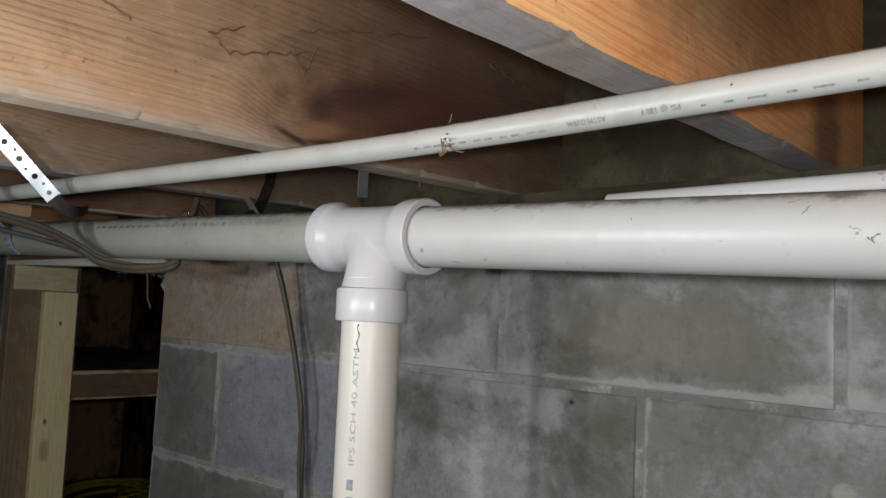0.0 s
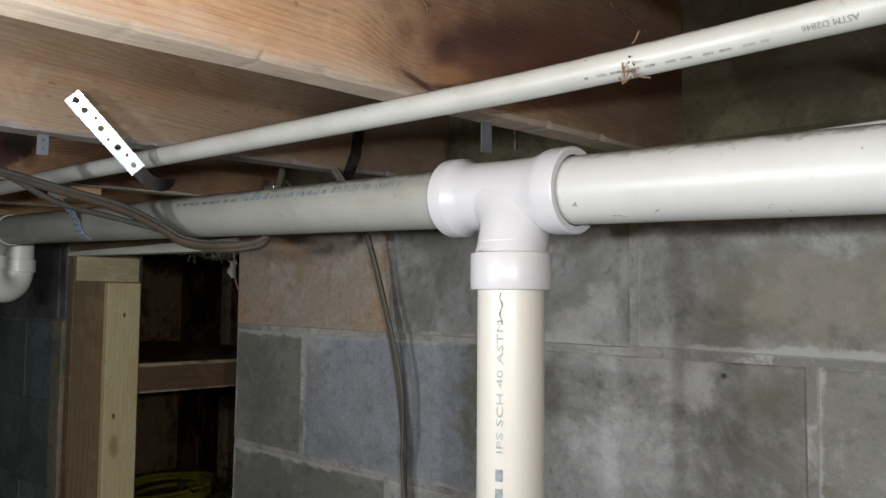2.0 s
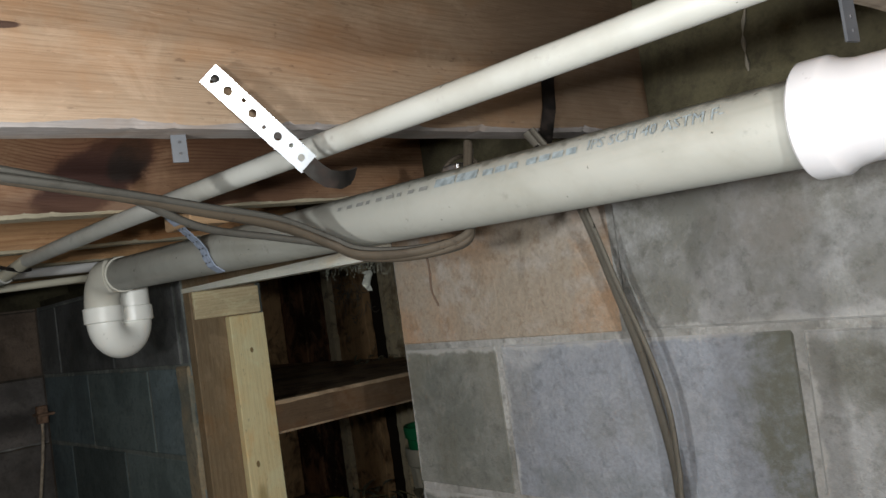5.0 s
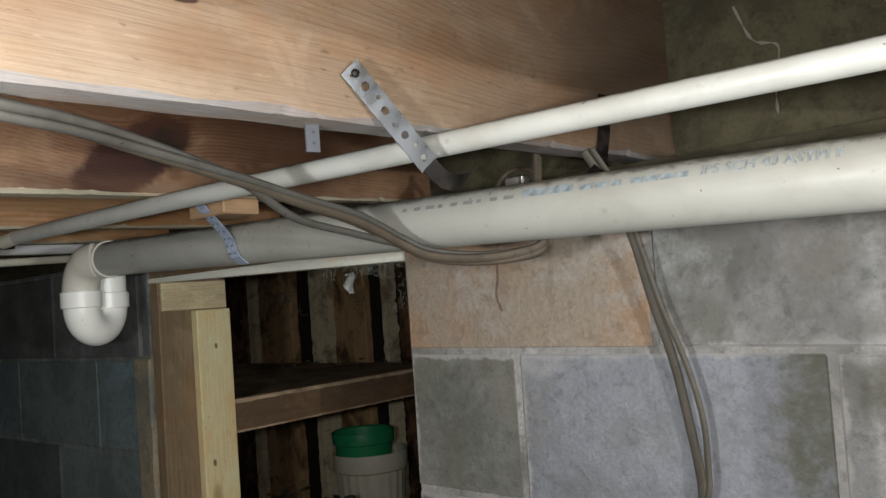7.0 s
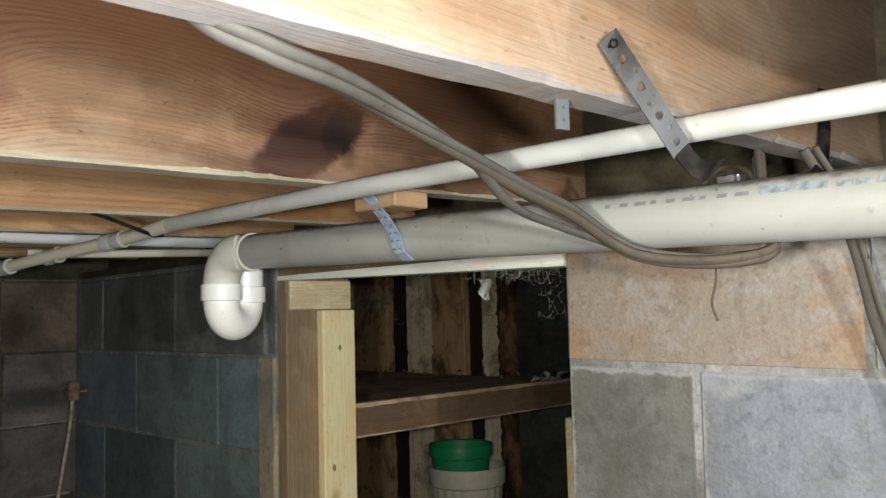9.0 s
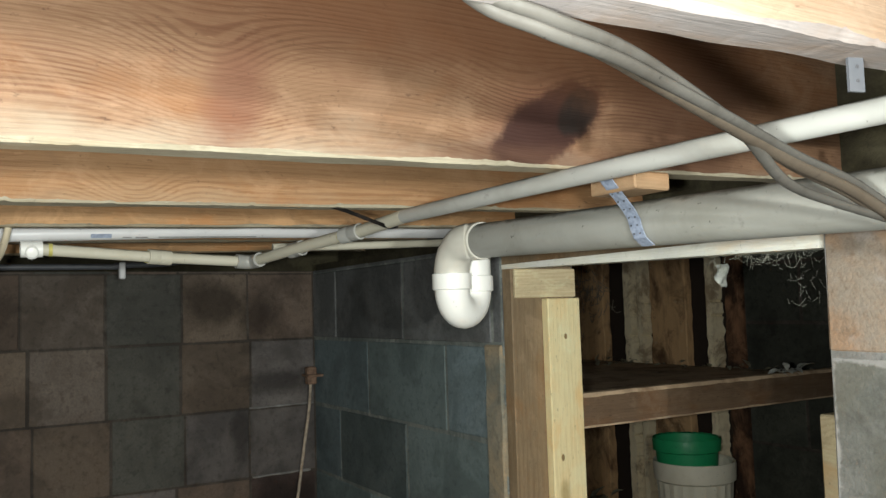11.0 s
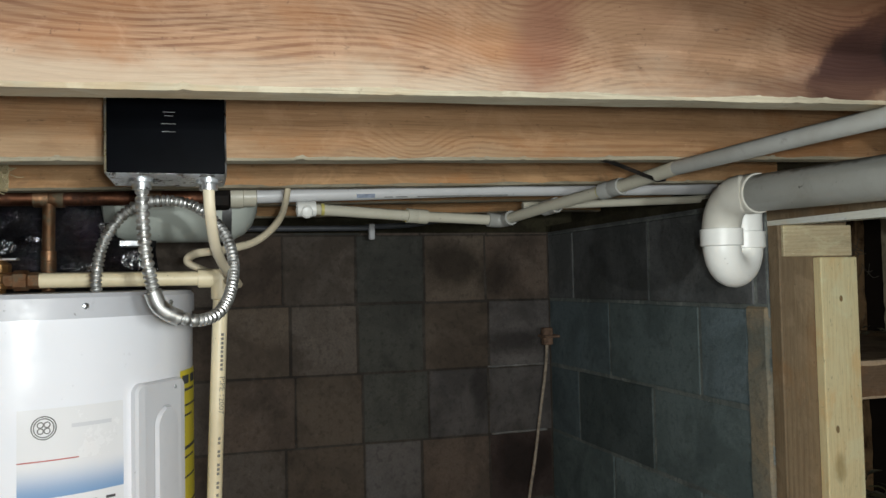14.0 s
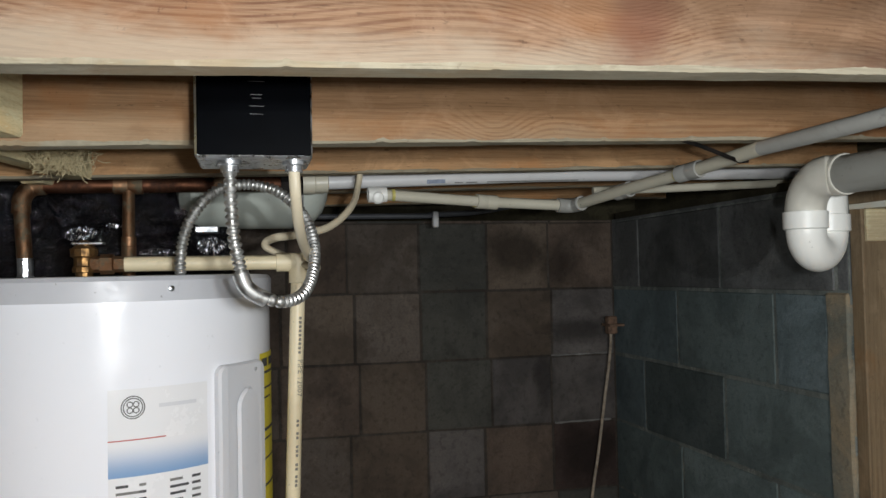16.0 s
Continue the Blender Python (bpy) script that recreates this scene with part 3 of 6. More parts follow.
def box(bm, a, b, bevel=0.0, m=None, material=0):
    """A box from corner a to corner b, with bevelled edges."""
    size = [abs(q - p) for p, q in zip(a, b)]
    mid = [(p + q) / 2 for p, q in zip(a, b)]
    t = bmesh.new()
    bmesh.ops.create_cube(t, size=1.0, matrix=Matrix.Diagonal((*size, 1)))
    if bevel:
        bmesh.ops.bevel(t, geom=t.edges[:], offset=bevel, segments=1, profile=0.5, affect="EDGES")
    move = Matrix.Translation(mid)
    if m is not None:
        move = m @ move
    bmesh.ops.transform(t, matrix=move, verts=t.verts[:])
    join(bm, t, material)
    return bm


def join(bm, t, material=0):
    """Adds the bmesh t to bm."""
    at = {}
    for v in t.verts:
        at[v] = bm.verts.new(v.co)
    for f in t.faces:
        try:
            n = bm.faces.new([at[v] for v in f.verts])
            n.material_index = material
        except ValueError:
            pass
    t.free()


def curve(points, steps=8):
    """A smooth line through points."""
    p = [Vector(q) for q in points]
    p = [2 * p[0] - p[1]] + p + [2 * p[-1] - p[-2]]
    out = []
    for a, b, c, d in zip(p, p[1:], p[2:], p[3:]):
        for i in range(steps):
            t = i / steps
            out.append(0.5 * (2 * b + (c - a) * t + (2 * a - 5 * b + 4 * c - d) * t * t + (3 * b - a - 3 * c + d) * t ** 3))
    return out + [p[-2]]


def sweep(bm, points, radius, sides=16, caps=True, flat=1.0, material=0):
    """A round (or flattened) rod along points; radius is one number or a function of the step's index."""
    p = [Vector(q) for q in points]
    way = (p[1] - p[0]).normalized()
    side = way.cross(Vector((0, 0, 1)))
    if side.length < 0.1:
        side = way.cross(Vector((0, 1, 0)))
    side.normalize()
    rings = []
    for i, q in enumerate(p):
        w = (p[min(i + 1, len(p) - 1)] - p[max(i - 1, 0)]).normalized()
        side = (side - w * side.dot(w)).normalized()
        up = side.cross(w)
        r = radius(i) if callable(radius) else radius
        rings.append([bm.verts.new(q + r * (math.cos(a) * side + flat * math.sin(a) * up)) for a in (2 * math.pi * k / sides for k in range(sides))])
    for r1, r2 in zip(rings, rings[1:]):
        for k in range(sides):
            f = bm.faces.new((r1[k], r1[(k + 1) % sides], r2[(k + 1) % sides], r2[k]))
            f.material_index = material
    if caps:
        bm.faces.new(rings[0][::-1]).material_index = material
        bm.faces.new(rings[-1]).material_index = material
    return bm


def lathe(bm, base, way, profile, sides=32, caps=True):
    """A turned body: profile of (distance along way, radius)."""
    base, way = Vector(base), Vector(way).normalized()
    side = way.cross(Vector((0, 0, 1)))
    if side.length < 0.1:
        side = way.cross(Vector((0, 1, 0)))
    side.normalize()
    up = side.cross(way)
    rings = [[bm.verts.new(base + s * way + r * (math.cos(a) * side + math.sin(a) * up)) for a in (2 * math.pi * k / sides for k in range(sides))] for s, r in profile]
    for r1, r2 in zip(rings, rings[1:]):
        for k in range(sides):
            bm.faces.new((r1[k], r1[(k + 1) % sides], r2[(k + 1) % sides], r2[k]))
    if caps:
        bm.faces.new(rings[0][::-1])
        bm.faces.new(rings[-1])
    return bm


def ribbon(bm, points, across, width, thick, holes=()):
    """A flat metal band along points, its width along the vector across."""
    p = [Vector(q) for q in points]
    across = Vector(across).normalized()
    rings = []
    for i, q in enumerate(p):
        w = (p[min(i + 1, len(p) - 1)] - p[max(i - 1, 0)]).normalized()
        a = (across - w * across.dot(w)).normalized()
        n = a.cross(w)
        rings.append([bm.verts.new(q + a * sa * width / 2 + n * sn * thick / 2) for sa, sn in ((-1, -1), (1, -1), (1, 1), (-1, 1))])
    for r1, r2 in zip(rings, rings[1:]):
        for k in range(4):
            bm.faces.new((r1[k], r1[(k + 1) % 4], r2[(k + 1) % 4], r2[k]))
    bm.faces.new(rings[0][::-1])
    bm.faces.new(rings[-1])
    return bm


def disc(bm, at, normal, r, thick=0.0006, sides=12):
    return lathe(bm, Vector(at) - Vector(normal).normalized() * thick / 2, normal, [(0, r), (thick, r)], sides)


def arc(centre, a, b, radius, start, end, steps=12):
    """Points of an arc in the plane of the vectors a and b, in degrees."""
    c, a, b = Vector(centre), Vector(a).normalized(), Vector(b).normalized()
    return [c + radius * (math.cos(t) * a + math.sin(t) * b) for t in (radians(start + (end - start) * i / steps) for i in range(steps + 1))]


def lettering(name, words, size, place, material, parent, label=""):
    """Words in the built-in font as a mesh whose points are laid by place(u, v): u along the line, v up."""
    c = bpy.data.curves.new("words", "FONT")
    c.body, c.size, c.align_x = words, size, "LEFT"
    c.resolution_u = 2
    ob = new("words", c)
    bpy.context.view_layer.update()
    me = bpy.data.meshes.new_from_object(ob.evaluated_get(bpy.context.evaluated_depsgraph_get()))
    bpy.data.objects.remove(ob)
    bpy.data.curves.remove(c)
    for v in me.vertices:
        v.co = place(v.co.x, v.co.y)
    me.materials.clear()
    me.materials.append(MAT[material])
    me.name = name
    made = new(name, me)
    made.parent = parent
    if label:
        made["label"] = label
    return made


def bars(bm, runs, height, place):
    """A row of plain bars: runs of (start, length), laid by place(u, v)."""
    for u0, n in runs:
        k = max(1, int(n / 0.004))
        lo = [bm.verts.new(place(u0 + n * i / k, 0)) for i in range(k + 1)]
        hi = [bm.verts.new(place(u0 + n * i / k, height)) for i in range(k + 1)]
        for i in range(k):
            bm.faces.new((lo[i], lo[i + 1], hi[i + 1], hi[i]))
    return bm


# ---------------------------------------------------------------- the shell
FLOOR, WALL_Y, WALL_X, TOP, DECK = 0.20, 0.946, -3.132, 1.873, 2.124
COURSE, LONG = 0.2025, 0.406
BED = 1.664


def slab(name, a, b, material, label, category, bevel=0.0):
    return tagged(part(name, box(bmesh.new(), a, b, bevel), material), label, category, kind="structure")


slab("floor", (-4.3, -2.4, FLOOR - 0.1), (1.5, 3.0, FLOOR), "concrete", "grey stained concrete cellar floor", "floor")
slab("wall_south", (-3.4, -2.5, FLOOR), (1.5, -2.4, DECK), "block_grey", "plain grey concrete cellar wall", "wall")
slab("wall_east", (1.5, -2.5, FLOOR), (1.6, 3.0, DECK), "block_grey", "plain grey concrete cellar wall", "wall")
slab("wall_far_east", (-1.3, 1.16, FLOOR), (-1.2, 2.38, DECK), "block_grey", "plain concrete wall beyond the opening", "wall")
slab("wall_far_west", (-4.3, 1.14, FLOOR), (-4.2, 2.5, DECK), "rotten", "dark wall of the space beyond the opening", "wall")
slab("ceiling", (-4.3, -2.5, DECK), (1.6, 3.0, DECK + 0.03), "subfloor", "dark plank underside of the floor above", "ceiling")
# sill and rim boards share one dark olive-brown
slab("sill_plate", (WALL_X, WALL_Y + 0.012, TOP + 0.001), (1.5, 1.084, 1.8935), "rim", "dark olive wooden sill plate on the block wall", "sill plate")
slab("rim_board", (-3.3, 1.085, TOP + 0.002), (1.5, 1.125, DECK - 0.001), "rim", "dark olive rim board above the block wall", "rim board")

# block walls: a recessed mortar body, and every block a piece of its own
BLOCKS = {}


def block_mesh(length, height, deep, key):
    """One block with slightly worn edges; alike blocks share it."""
    size = (round(length, 3), round(height, 3), key)
    if size not in BLOCKS:
        bm = box(bmesh.new(), (0, 0, 0), (length, deep, height), 0.0035)
        for v in bm.verts:
            v.co += Vector((random.uniform(-1, 1), random.uniform(-0.4, 0.4), random.uniform(-1, 1))) * 0.0012
        me = bpy.data.meshes.new("block")
        bm.to_mesh(me)
        bm.free()
        me.materials.append(MAT[key])
        BLOCKS[size] = me
    return BLOCKS[size]


def lay(parent, start, end, z, height, joint_at, length, m, pick, gap=0.008, proud=0.0014, jitter=0.0):
    """One course from start to end (along the wall's own x), with a joint at joint_at."""
    cuts = [start]
    n = math.floor((start - joint_at) / length)
    while True:
        n += 1
        c = joint_at + n * length + random.uniform(-jitter, jitter)
        if c > end - 0.03:
            break
        if c > cuts[-1] + 0.05:
            cuts.append(c)
    cuts.append(end)
    for a, b in zip(cuts, cuts[1:]):
        a2, b2 = a + (gap / 2 if a > start else 0), b - (gap / 2 if b < end else 0)
        ob = new("block", block_mesh(b2 - a2, height - gap, 0.03, pick((a + b) / 2, z)))
        ob.parent = parent
        ob.matrix_local = m @ Matrix.Translation((a2, -proud + random.uniform(-0.001, 0.001), z + gap / 2))


def grey_pick(x, z):
    if abs(z - BED) < 0.01 and x < -0.97:
        return "block_tan"
    if abs(z - BED + COURSE) < 0.01 and -1.17 < x < -0.76:
        return "block_blue"
    if x < -1.16 and z < BED:
        return "block_green"
    return "block_grey"


def teal_pick(x, z):
    """The top course is bare and dark; below it the paint varies from block to block."""
    if z > BED - 0.01:
        return "block_slate"
    if -2.95 < x < -2.55 and abs(z - BED + 2 * COURSE) < 0.01:
        return "block_deep"
    return random.choice(["block_teal", "block_teal_blue", "block_teal"])


DARK_ROWS = (("rust", "brown", "moss", "dark", "rust", "dark"), ("smoke", "brown", "moss", "dark", "brown", "rust"), ("smoke", "smoke", "moss", "brown", "rust", "dark"), ("wine", "rust", "smoke", "brown", "dark", "rust"))


def dark_pick(x, z):
    """Blocks near the corner by their own tones, the rest as they come."""
    row, col = round((BED - z) / COURSE), int((WALL_Y - x) / 0.2)
    if 0 <= row < 4 and 0 <= col < 6:
        return "block_" + DARK_ROWS[row][col]
    return random.choice(["block_dark", "block_moss", "block_rust", "block_dark", "block_brown"])


COURSES = [(BED + COURSE * k, k) for k in range(-7, 2)]
TILT = Matrix.Translation((-0.9, 0, BED)) @ Matrix.Rotation(0.0115, 4, "Y") @ Matrix.Translation((0.9, 0, -BED))
north = thing("wall_north", "grey concrete block wall with pale mortar, stained and damp", "wall", kind="structure")
bm = bmesh.new()
box(bm, (-1.361, WALL_Y, FLOOR), (1.5, WALL_Y + 0.19, TOP))
part("mortar", bm, "mortar", north)
for z, k in COURSES:
    h = min(COURSE, TOP - 0.001 - z)
    lay(north, -1.363, 1.49, z, h, -1.168 + (0.203 if k % 2 == 0 else 0.0), 0.398, Matrix.Translation((0, WALL_Y, 0)) @ TILT, grey_pick, 0.0062, 0.0020)

teal = thing("wall_north_2", "dark blue-green painted concrete block wall beside the opening", "wall", kind="structure")
bm = bmesh.new()
box(bm, (WALL_X, WALL_Y, FLOOR), (-2.098, WALL_Y + 0.19, TOP))
part("mortar", bm, "mortar_teal", teal)
for z, k in COURSES:
    h = min(COURSE, TOP - 0.001 - z)
    lay(teal, WALL_X + 0.002, -2.161 if k < 0 else -2.098, z, h, -2.334 + (0.203 if k % 2 == 0 else 0.0), LONG, Matrix.Translation((0, WALL_Y, 0)), teal_pick, 0.0065, 0.0020, 0.012)
bm = box(bmesh.new(), (-2.160, WALL_Y - 0.006, FLOOR), (-2.0975, WALL_Y + 0.03, BED), 0.004)
bmesh.ops.subdivide_edges(bm, edges=[e for e in bm.edges if e.calc_length() > 1.0], cuts=40)
for v in bm.verts:
    v.co += Vector((noise.noise(v.co * 30) * 0.003, noise.noise(v.co * 24 + Vector((5, 0, 0))) * 0.003, 0))
part("mortar_edge", bm, "mortar_tan", teal, "tan crumbling mortar edge")

west = thing("wall_west", "dark brown and grey stained concrete block wall", "wall", kind="structure")
part("mortar", box(bmesh.new(), (WALL_X - 0.19, -2.4, FLOOR), (WALL_X, WALL_Y, TOP)), "mortar_dark", west)
turn = Matrix.Translation((WALL_X, 0, 0)) @ pose(0, 0, 0, 0, 0, 90)
for z, k in COURSES:
    h = min(COURSE, TOP - 0.001 - z)
    lay(west, -2.39, WALL_Y - 0.004, z, h, 0.339, 0.2, turn, dark_pick, 0.0032, 0.0020, 0.018)

for y0, y1, z in ((0.735, 0.938, 1.4645), (0.742, 0.925, 1.2615)):
    bm = bmesh.new()
    rows = []
    for i in range(31):
        y = y0 + (y1 - y0) * i / 30
        h = 0.0035 + 0.002 * noise.noise((y * 40, z, 3))
        c = z + 0.003 * noise.noise((y * 14, z, 7))
        rows.append([bm.verts.new(p) for p in ((WALL_X, y, c - h), (WALL_X + 0.004, y, c - h * 0.6), (WALL_X + 0.004, y, c + h * 0.6), (WALL_X, y, c + h))])
    for r1, r2 in zip(rows, rows[1:]):
        for k in range(3):
            bm.faces.new((r1[k], r1[k + 1], r2[k + 1], r2[k]))
    part("mortar_smear", bm, "mortar", west, "pale mortar squeezed from the joint")

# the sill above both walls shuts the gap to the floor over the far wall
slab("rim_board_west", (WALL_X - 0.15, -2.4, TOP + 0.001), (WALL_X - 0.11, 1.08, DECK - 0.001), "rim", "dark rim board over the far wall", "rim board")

# joists
JOISTS = [0.645, 0.239, -0.182, -0.573, -0.980, -1.420, -1.822, -2.230, -2.640, -3.040]
LOW = dict(zip(JOISTS, (1.870, 1.871, 1.872, 1.873, 1.879, 1.882, 1.886, 1.898, 1.905, 1.908)))
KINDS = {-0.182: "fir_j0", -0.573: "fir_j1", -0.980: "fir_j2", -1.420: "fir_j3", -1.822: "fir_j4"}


def joist(x):
    """A rough-sawn floor joist along y; its near face at x."""
    bm = bmesh.new()
    rows, n = [], 900
    for i in range(n + 1):
        y = -2.39 + (1.084 + 2.39) * i / n
        a = noise.noise((y * 9, x * 7, 0)) * 0.0022 + max(0.0, noise.noise((y * 70, x * 3, 2)) - 0.30) * 0.008 + noise.noise((y * 210, x * 3, 6)) * 0.0009
        b = noise.noise((y * 7, x * 5, 4)) * 0.002
        low = LOW[x] + 0.024 * min(y, 0.95)
        c = 0.004 + 0.003 * noise.noise((y * 16, x * 4, 11))
        side = noise.noise((y * 2.0, x, 8)) * 0.001
        pts = [(x + side, DECK), (x + side, low + c + max(a, 0)), (x - c + side, low + max(a, 0) * 0.6), (x - 0.038 + c, low + max(b, 0)), (x - 0.038, low + c), (x - 0.038, DECK)]
        rows.append([bm.verts.new((px, y, pz)) for px, pz in pts])
    for r1, r2 in zip(rows, rows[1:]):
        for k in (0, 4, 5):
            bm.faces.new((r1[k], r2[k], r2[(k + 1) % 6], r1[(k + 1) % 6]))
    edge = bmesh.new()
    strips = [[edge.verts.new(v.co) for v in row[1:5]] for row in rows]
    for r1, r2 in zip(strips, strips[1:]):
        for k in range(3):
            edge.faces.new((r1[k], r2[k], r2[k + 1], r1[k + 1]))
    bm.faces.new(rows[0])
    bm.faces.new(rows[-1][::-1])
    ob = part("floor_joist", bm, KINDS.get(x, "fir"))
    part("worn_edge", edge, {-0.573: "edge_bleached"}.get(x, "joist_edge" if x > -1.1 else "edge_tan"), ob, "worn greyed lower edge")
    return tagged(ob, {"fir_j1": "weathered brown wooden floor joist with a dark water stain", "fir_j3": "orange fir floor joist with wavy grain and a dark knot stain"}.get(KINDS.get(x, ""), "rough-sawn orange fir floor joist under the floor"), "joist", "joists under the floor")


for x in JOISTS:
    joist(x)

# blocking between the joists
for x0, x1, y0 in ((-1.458, -1.822, -0.433), (-1.860, -2.230, -0.433), (-2.268, -2.640, -0.440)):
    mid = Vector(((x0 + x1) / 2, y0 - 0.02, 1.884))
    bm = box(bmesh.new(), ((x1 - x0) / 2 + 0.004, -0.02, 0), ((x0 - x1) / 2 - 0.004, 0.02, DECK - 1.886), 0.003, Matrix.Translation(mid) @ Matrix.Rotation(radians(-13), 4, "Z"))
    tagged(part("joist_blocking", bm, "blocking"), "pale new wood blocking between two joists", "blocking", "blocking between joists")

# ---------------------------------------------------------------- the opening
frame_work = thing("opening_frame", "rough wooden frame of the opening in the block wall", "door frame", kind="structure")
part("jamb", box(bmesh.new(), (-2.096, WALL_Y + 0.002, FLOOR), (-2.064, 1.106, 1.828), 0.002), "jamb", frame_work, "dark old brown jamb plank")
bm = box(bmesh.new(), (-2.0635, 0.952, 1.7595), (-2.055, 1.108, 1.8185), 0.0015)
part("cap", bm, "cap_wood", frame_work, "pale short offcut under the header")
part("stud", box(bmesh.new(), (-2.064, 1.023, FLOOR), (-2.042, 1.107, 1.757), 0.002), "stud", frame_work, "new pale yellow pine stud")
part("header", box(bmesh.new(), (-2.10, 0.95, 1.829), (-1.361, 1.13, 1.872), 0.002), "jamb", frame_work, "dark header board")
bm = bmesh.new()
ends = [[bm.verts.new(p) for p in ((x, 0.944, low), (x, 0.985, low), (x, 0.985, high), (x, 0.944, high))] for x, low, high in ((-2.09, 1.8195, 1.8285), (-1.73, 1.8125, 1.8285), (-1.366, 1.8060, 1.8285))]
for r1, r2 in zip(ends, ends[1:]):
    for k in range(4):
        bm.faces.new((r1[k], r1[(k + 1) % 4], r2[(k + 1) % 4], r2[k]))
bm.faces.new(ends[0][::-1])
bm.faces.new(ends[-1])
bmesh.ops.recalc_face_normals(bm, faces=bm.faces[:])
part("header_strip", bm, "pale_trim", frame_work, "pale wooden strip, thicker at one end")

part("post", box(bmesh.new(), (-1.525, 1.145, FLOOR), (-1.496, 1.19, 1.56), 0.003), "cap_wood", frame_work, "tan post behind the wall")

# the space beyond
back = thing("wall_back", "rotten dark brown plank wall with peeling pale battens", "wall", kind="structure")
# solid backing sheet, coloured as the shade seen through the plank gaps
part("sheathing", box(bmesh.new(), (-4.2, 2.45, FLOOR), (-2.62, 2.47, DECK)), "shadow_gap", back, "near-black backing that paints the shade between the planks")
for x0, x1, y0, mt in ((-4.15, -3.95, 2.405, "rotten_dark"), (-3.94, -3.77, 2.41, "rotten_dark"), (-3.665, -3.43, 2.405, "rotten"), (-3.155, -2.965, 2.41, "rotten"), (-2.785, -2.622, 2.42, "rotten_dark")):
    bm = box(bmesh.new(), (x0, y0, FLOOR), (x1, 2.449, DECK - 0.01), 0.004)
    bmesh.ops.subdivide_edges(bm, edges=[e for e in bm.edges if e.calc_length() > 1.0], cuts=44)
    for v in bm.verts:
        v.co.x += noise.noise((v.co.x * 3, v.co.z * 22, x0)) * 0.008
    part("plank", bm, mt, back)
for x, w, deep in ((-3.716, 0.050, 0.02), (-3.275, 0.036, 0.02), (-3.196, 0.024, 0.01), (-2.830, 0.028, 0.0)):
    bm = bmesh.new()
    rows = []
    for i in range(150):
        z = 0.80 + 0.0088 * i
        l = x - w / 2 + noise.noise((z * 30, x, 1)) * 0.006
        r = x + w / 2 + noise.noise((z * 34, x, 5)) * 0.009 - max(0.0, noise.noise((z * 60, x, 9)) - 0.2) * 0.03
        rows.append([bm.verts.new(p) for p in ((l, 2.449, z), (l, 2.388 + deep * 0.5, z), (r, 2.388 + deep * 0.5 + noise.noise((z * 50, x, 3)) * 0.004, z), (r, 2.449, z))])
    for r1, r2 in zip(rows, rows[1:]):
        for k in range(3):
            bm.faces.new((r1[k], r1[k + 1], r2[k + 1], r2[k]))
    part("batten", bm, "batten_pale", back, "peeling pale batten")
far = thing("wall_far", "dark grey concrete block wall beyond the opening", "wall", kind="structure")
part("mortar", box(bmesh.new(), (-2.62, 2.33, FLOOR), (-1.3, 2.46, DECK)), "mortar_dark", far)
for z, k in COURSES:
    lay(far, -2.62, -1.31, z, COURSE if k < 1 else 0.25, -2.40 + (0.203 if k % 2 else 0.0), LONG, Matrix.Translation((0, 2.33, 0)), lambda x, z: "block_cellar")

shelf = thing("shelf", "rough old brown plank shelf with debris on it", "shelf")
for i in range(8):
    x1 = -2.068 - 0.26 * i
    part("board", box(bmesh.new(), (x1 - 0.259, 1.112, 1.480), (x1, 2.328, 1.506), 0.0006), "shelf_top", shelf)
bm = bmesh.new()
rows = []
for i in range(121):
    y = 1.106 + 1.222 * i / 120
    e = [noise.noise((y * 18, k * 3.0, 1)) * 0.0022 for k in range(4)]
    rows.append([bm.verts.new(p) for p in ((-2.048 + e[0], y, 1.488 + e[1]), (-2.047 + e[1], y, 1.548 + e[2]), (-2.051 + e[2], y, 1.556 + 0.6 * e[3]), (-2.068, y, 1.557), (-2.068, y, 1.488))])
for r1, r2 in zip(rows, rows[1:]):
    for k in range(5):
        f = bm.faces.new((r1[k], r1[(k + 1) % 5], r2[(k + 1) % 5], r2[k]))
        f.material_index = 1 if k in (1, 2) else 0
bm.faces.new(rows[0][::-1])
bm.faces.new(rows[-1])
part("front_rail", bm, ["rail_wood", "shelf_top"], shelf, "dark rough front rail with a worn edge")

def bar_row(runs, height, place, material, parent, label=""):
    """Unreadable print: each bar a piece of its own."""
    for run in runs:
        part("print_bar", bars(bmesh.new(), [run], height, place), material, parent, label)


# ---------------------------------------------------------------- drain pipe
R2 = 0.0297


def main_z(x):
    """The drain's axis rises a little towards the trap."""
    return 1.8138 - 0.0307 * (x + 0.60)


PY = 0.693
drain = thing("drain_pipe", "white plastic drain pipe with a tee, riser and trap, dusty", "drain pipe")
AX = Vector((1, -0.0118, -0.0307)).normalized()


def on_main(x):
    return Vector((x, 0.707 - 0.0118 * (x + 0.60), main_z(x)))


TX = -0.543
part("pipe", lathe(bmesh.new(), on_main(TX + 0.045), AX, [(0, R2), (1.90, R2)], 40), "pvc", drain, "white drain pipe greyed with dust")
part("pipe", lathe(bmesh.new(), on_main(TX - 0.045), -AX, [(0, R2 - 0.0008), (1.255, R2 - 0.0012)], 40), "pvc_dusty", drain, "white drain pipe greyed with dust")
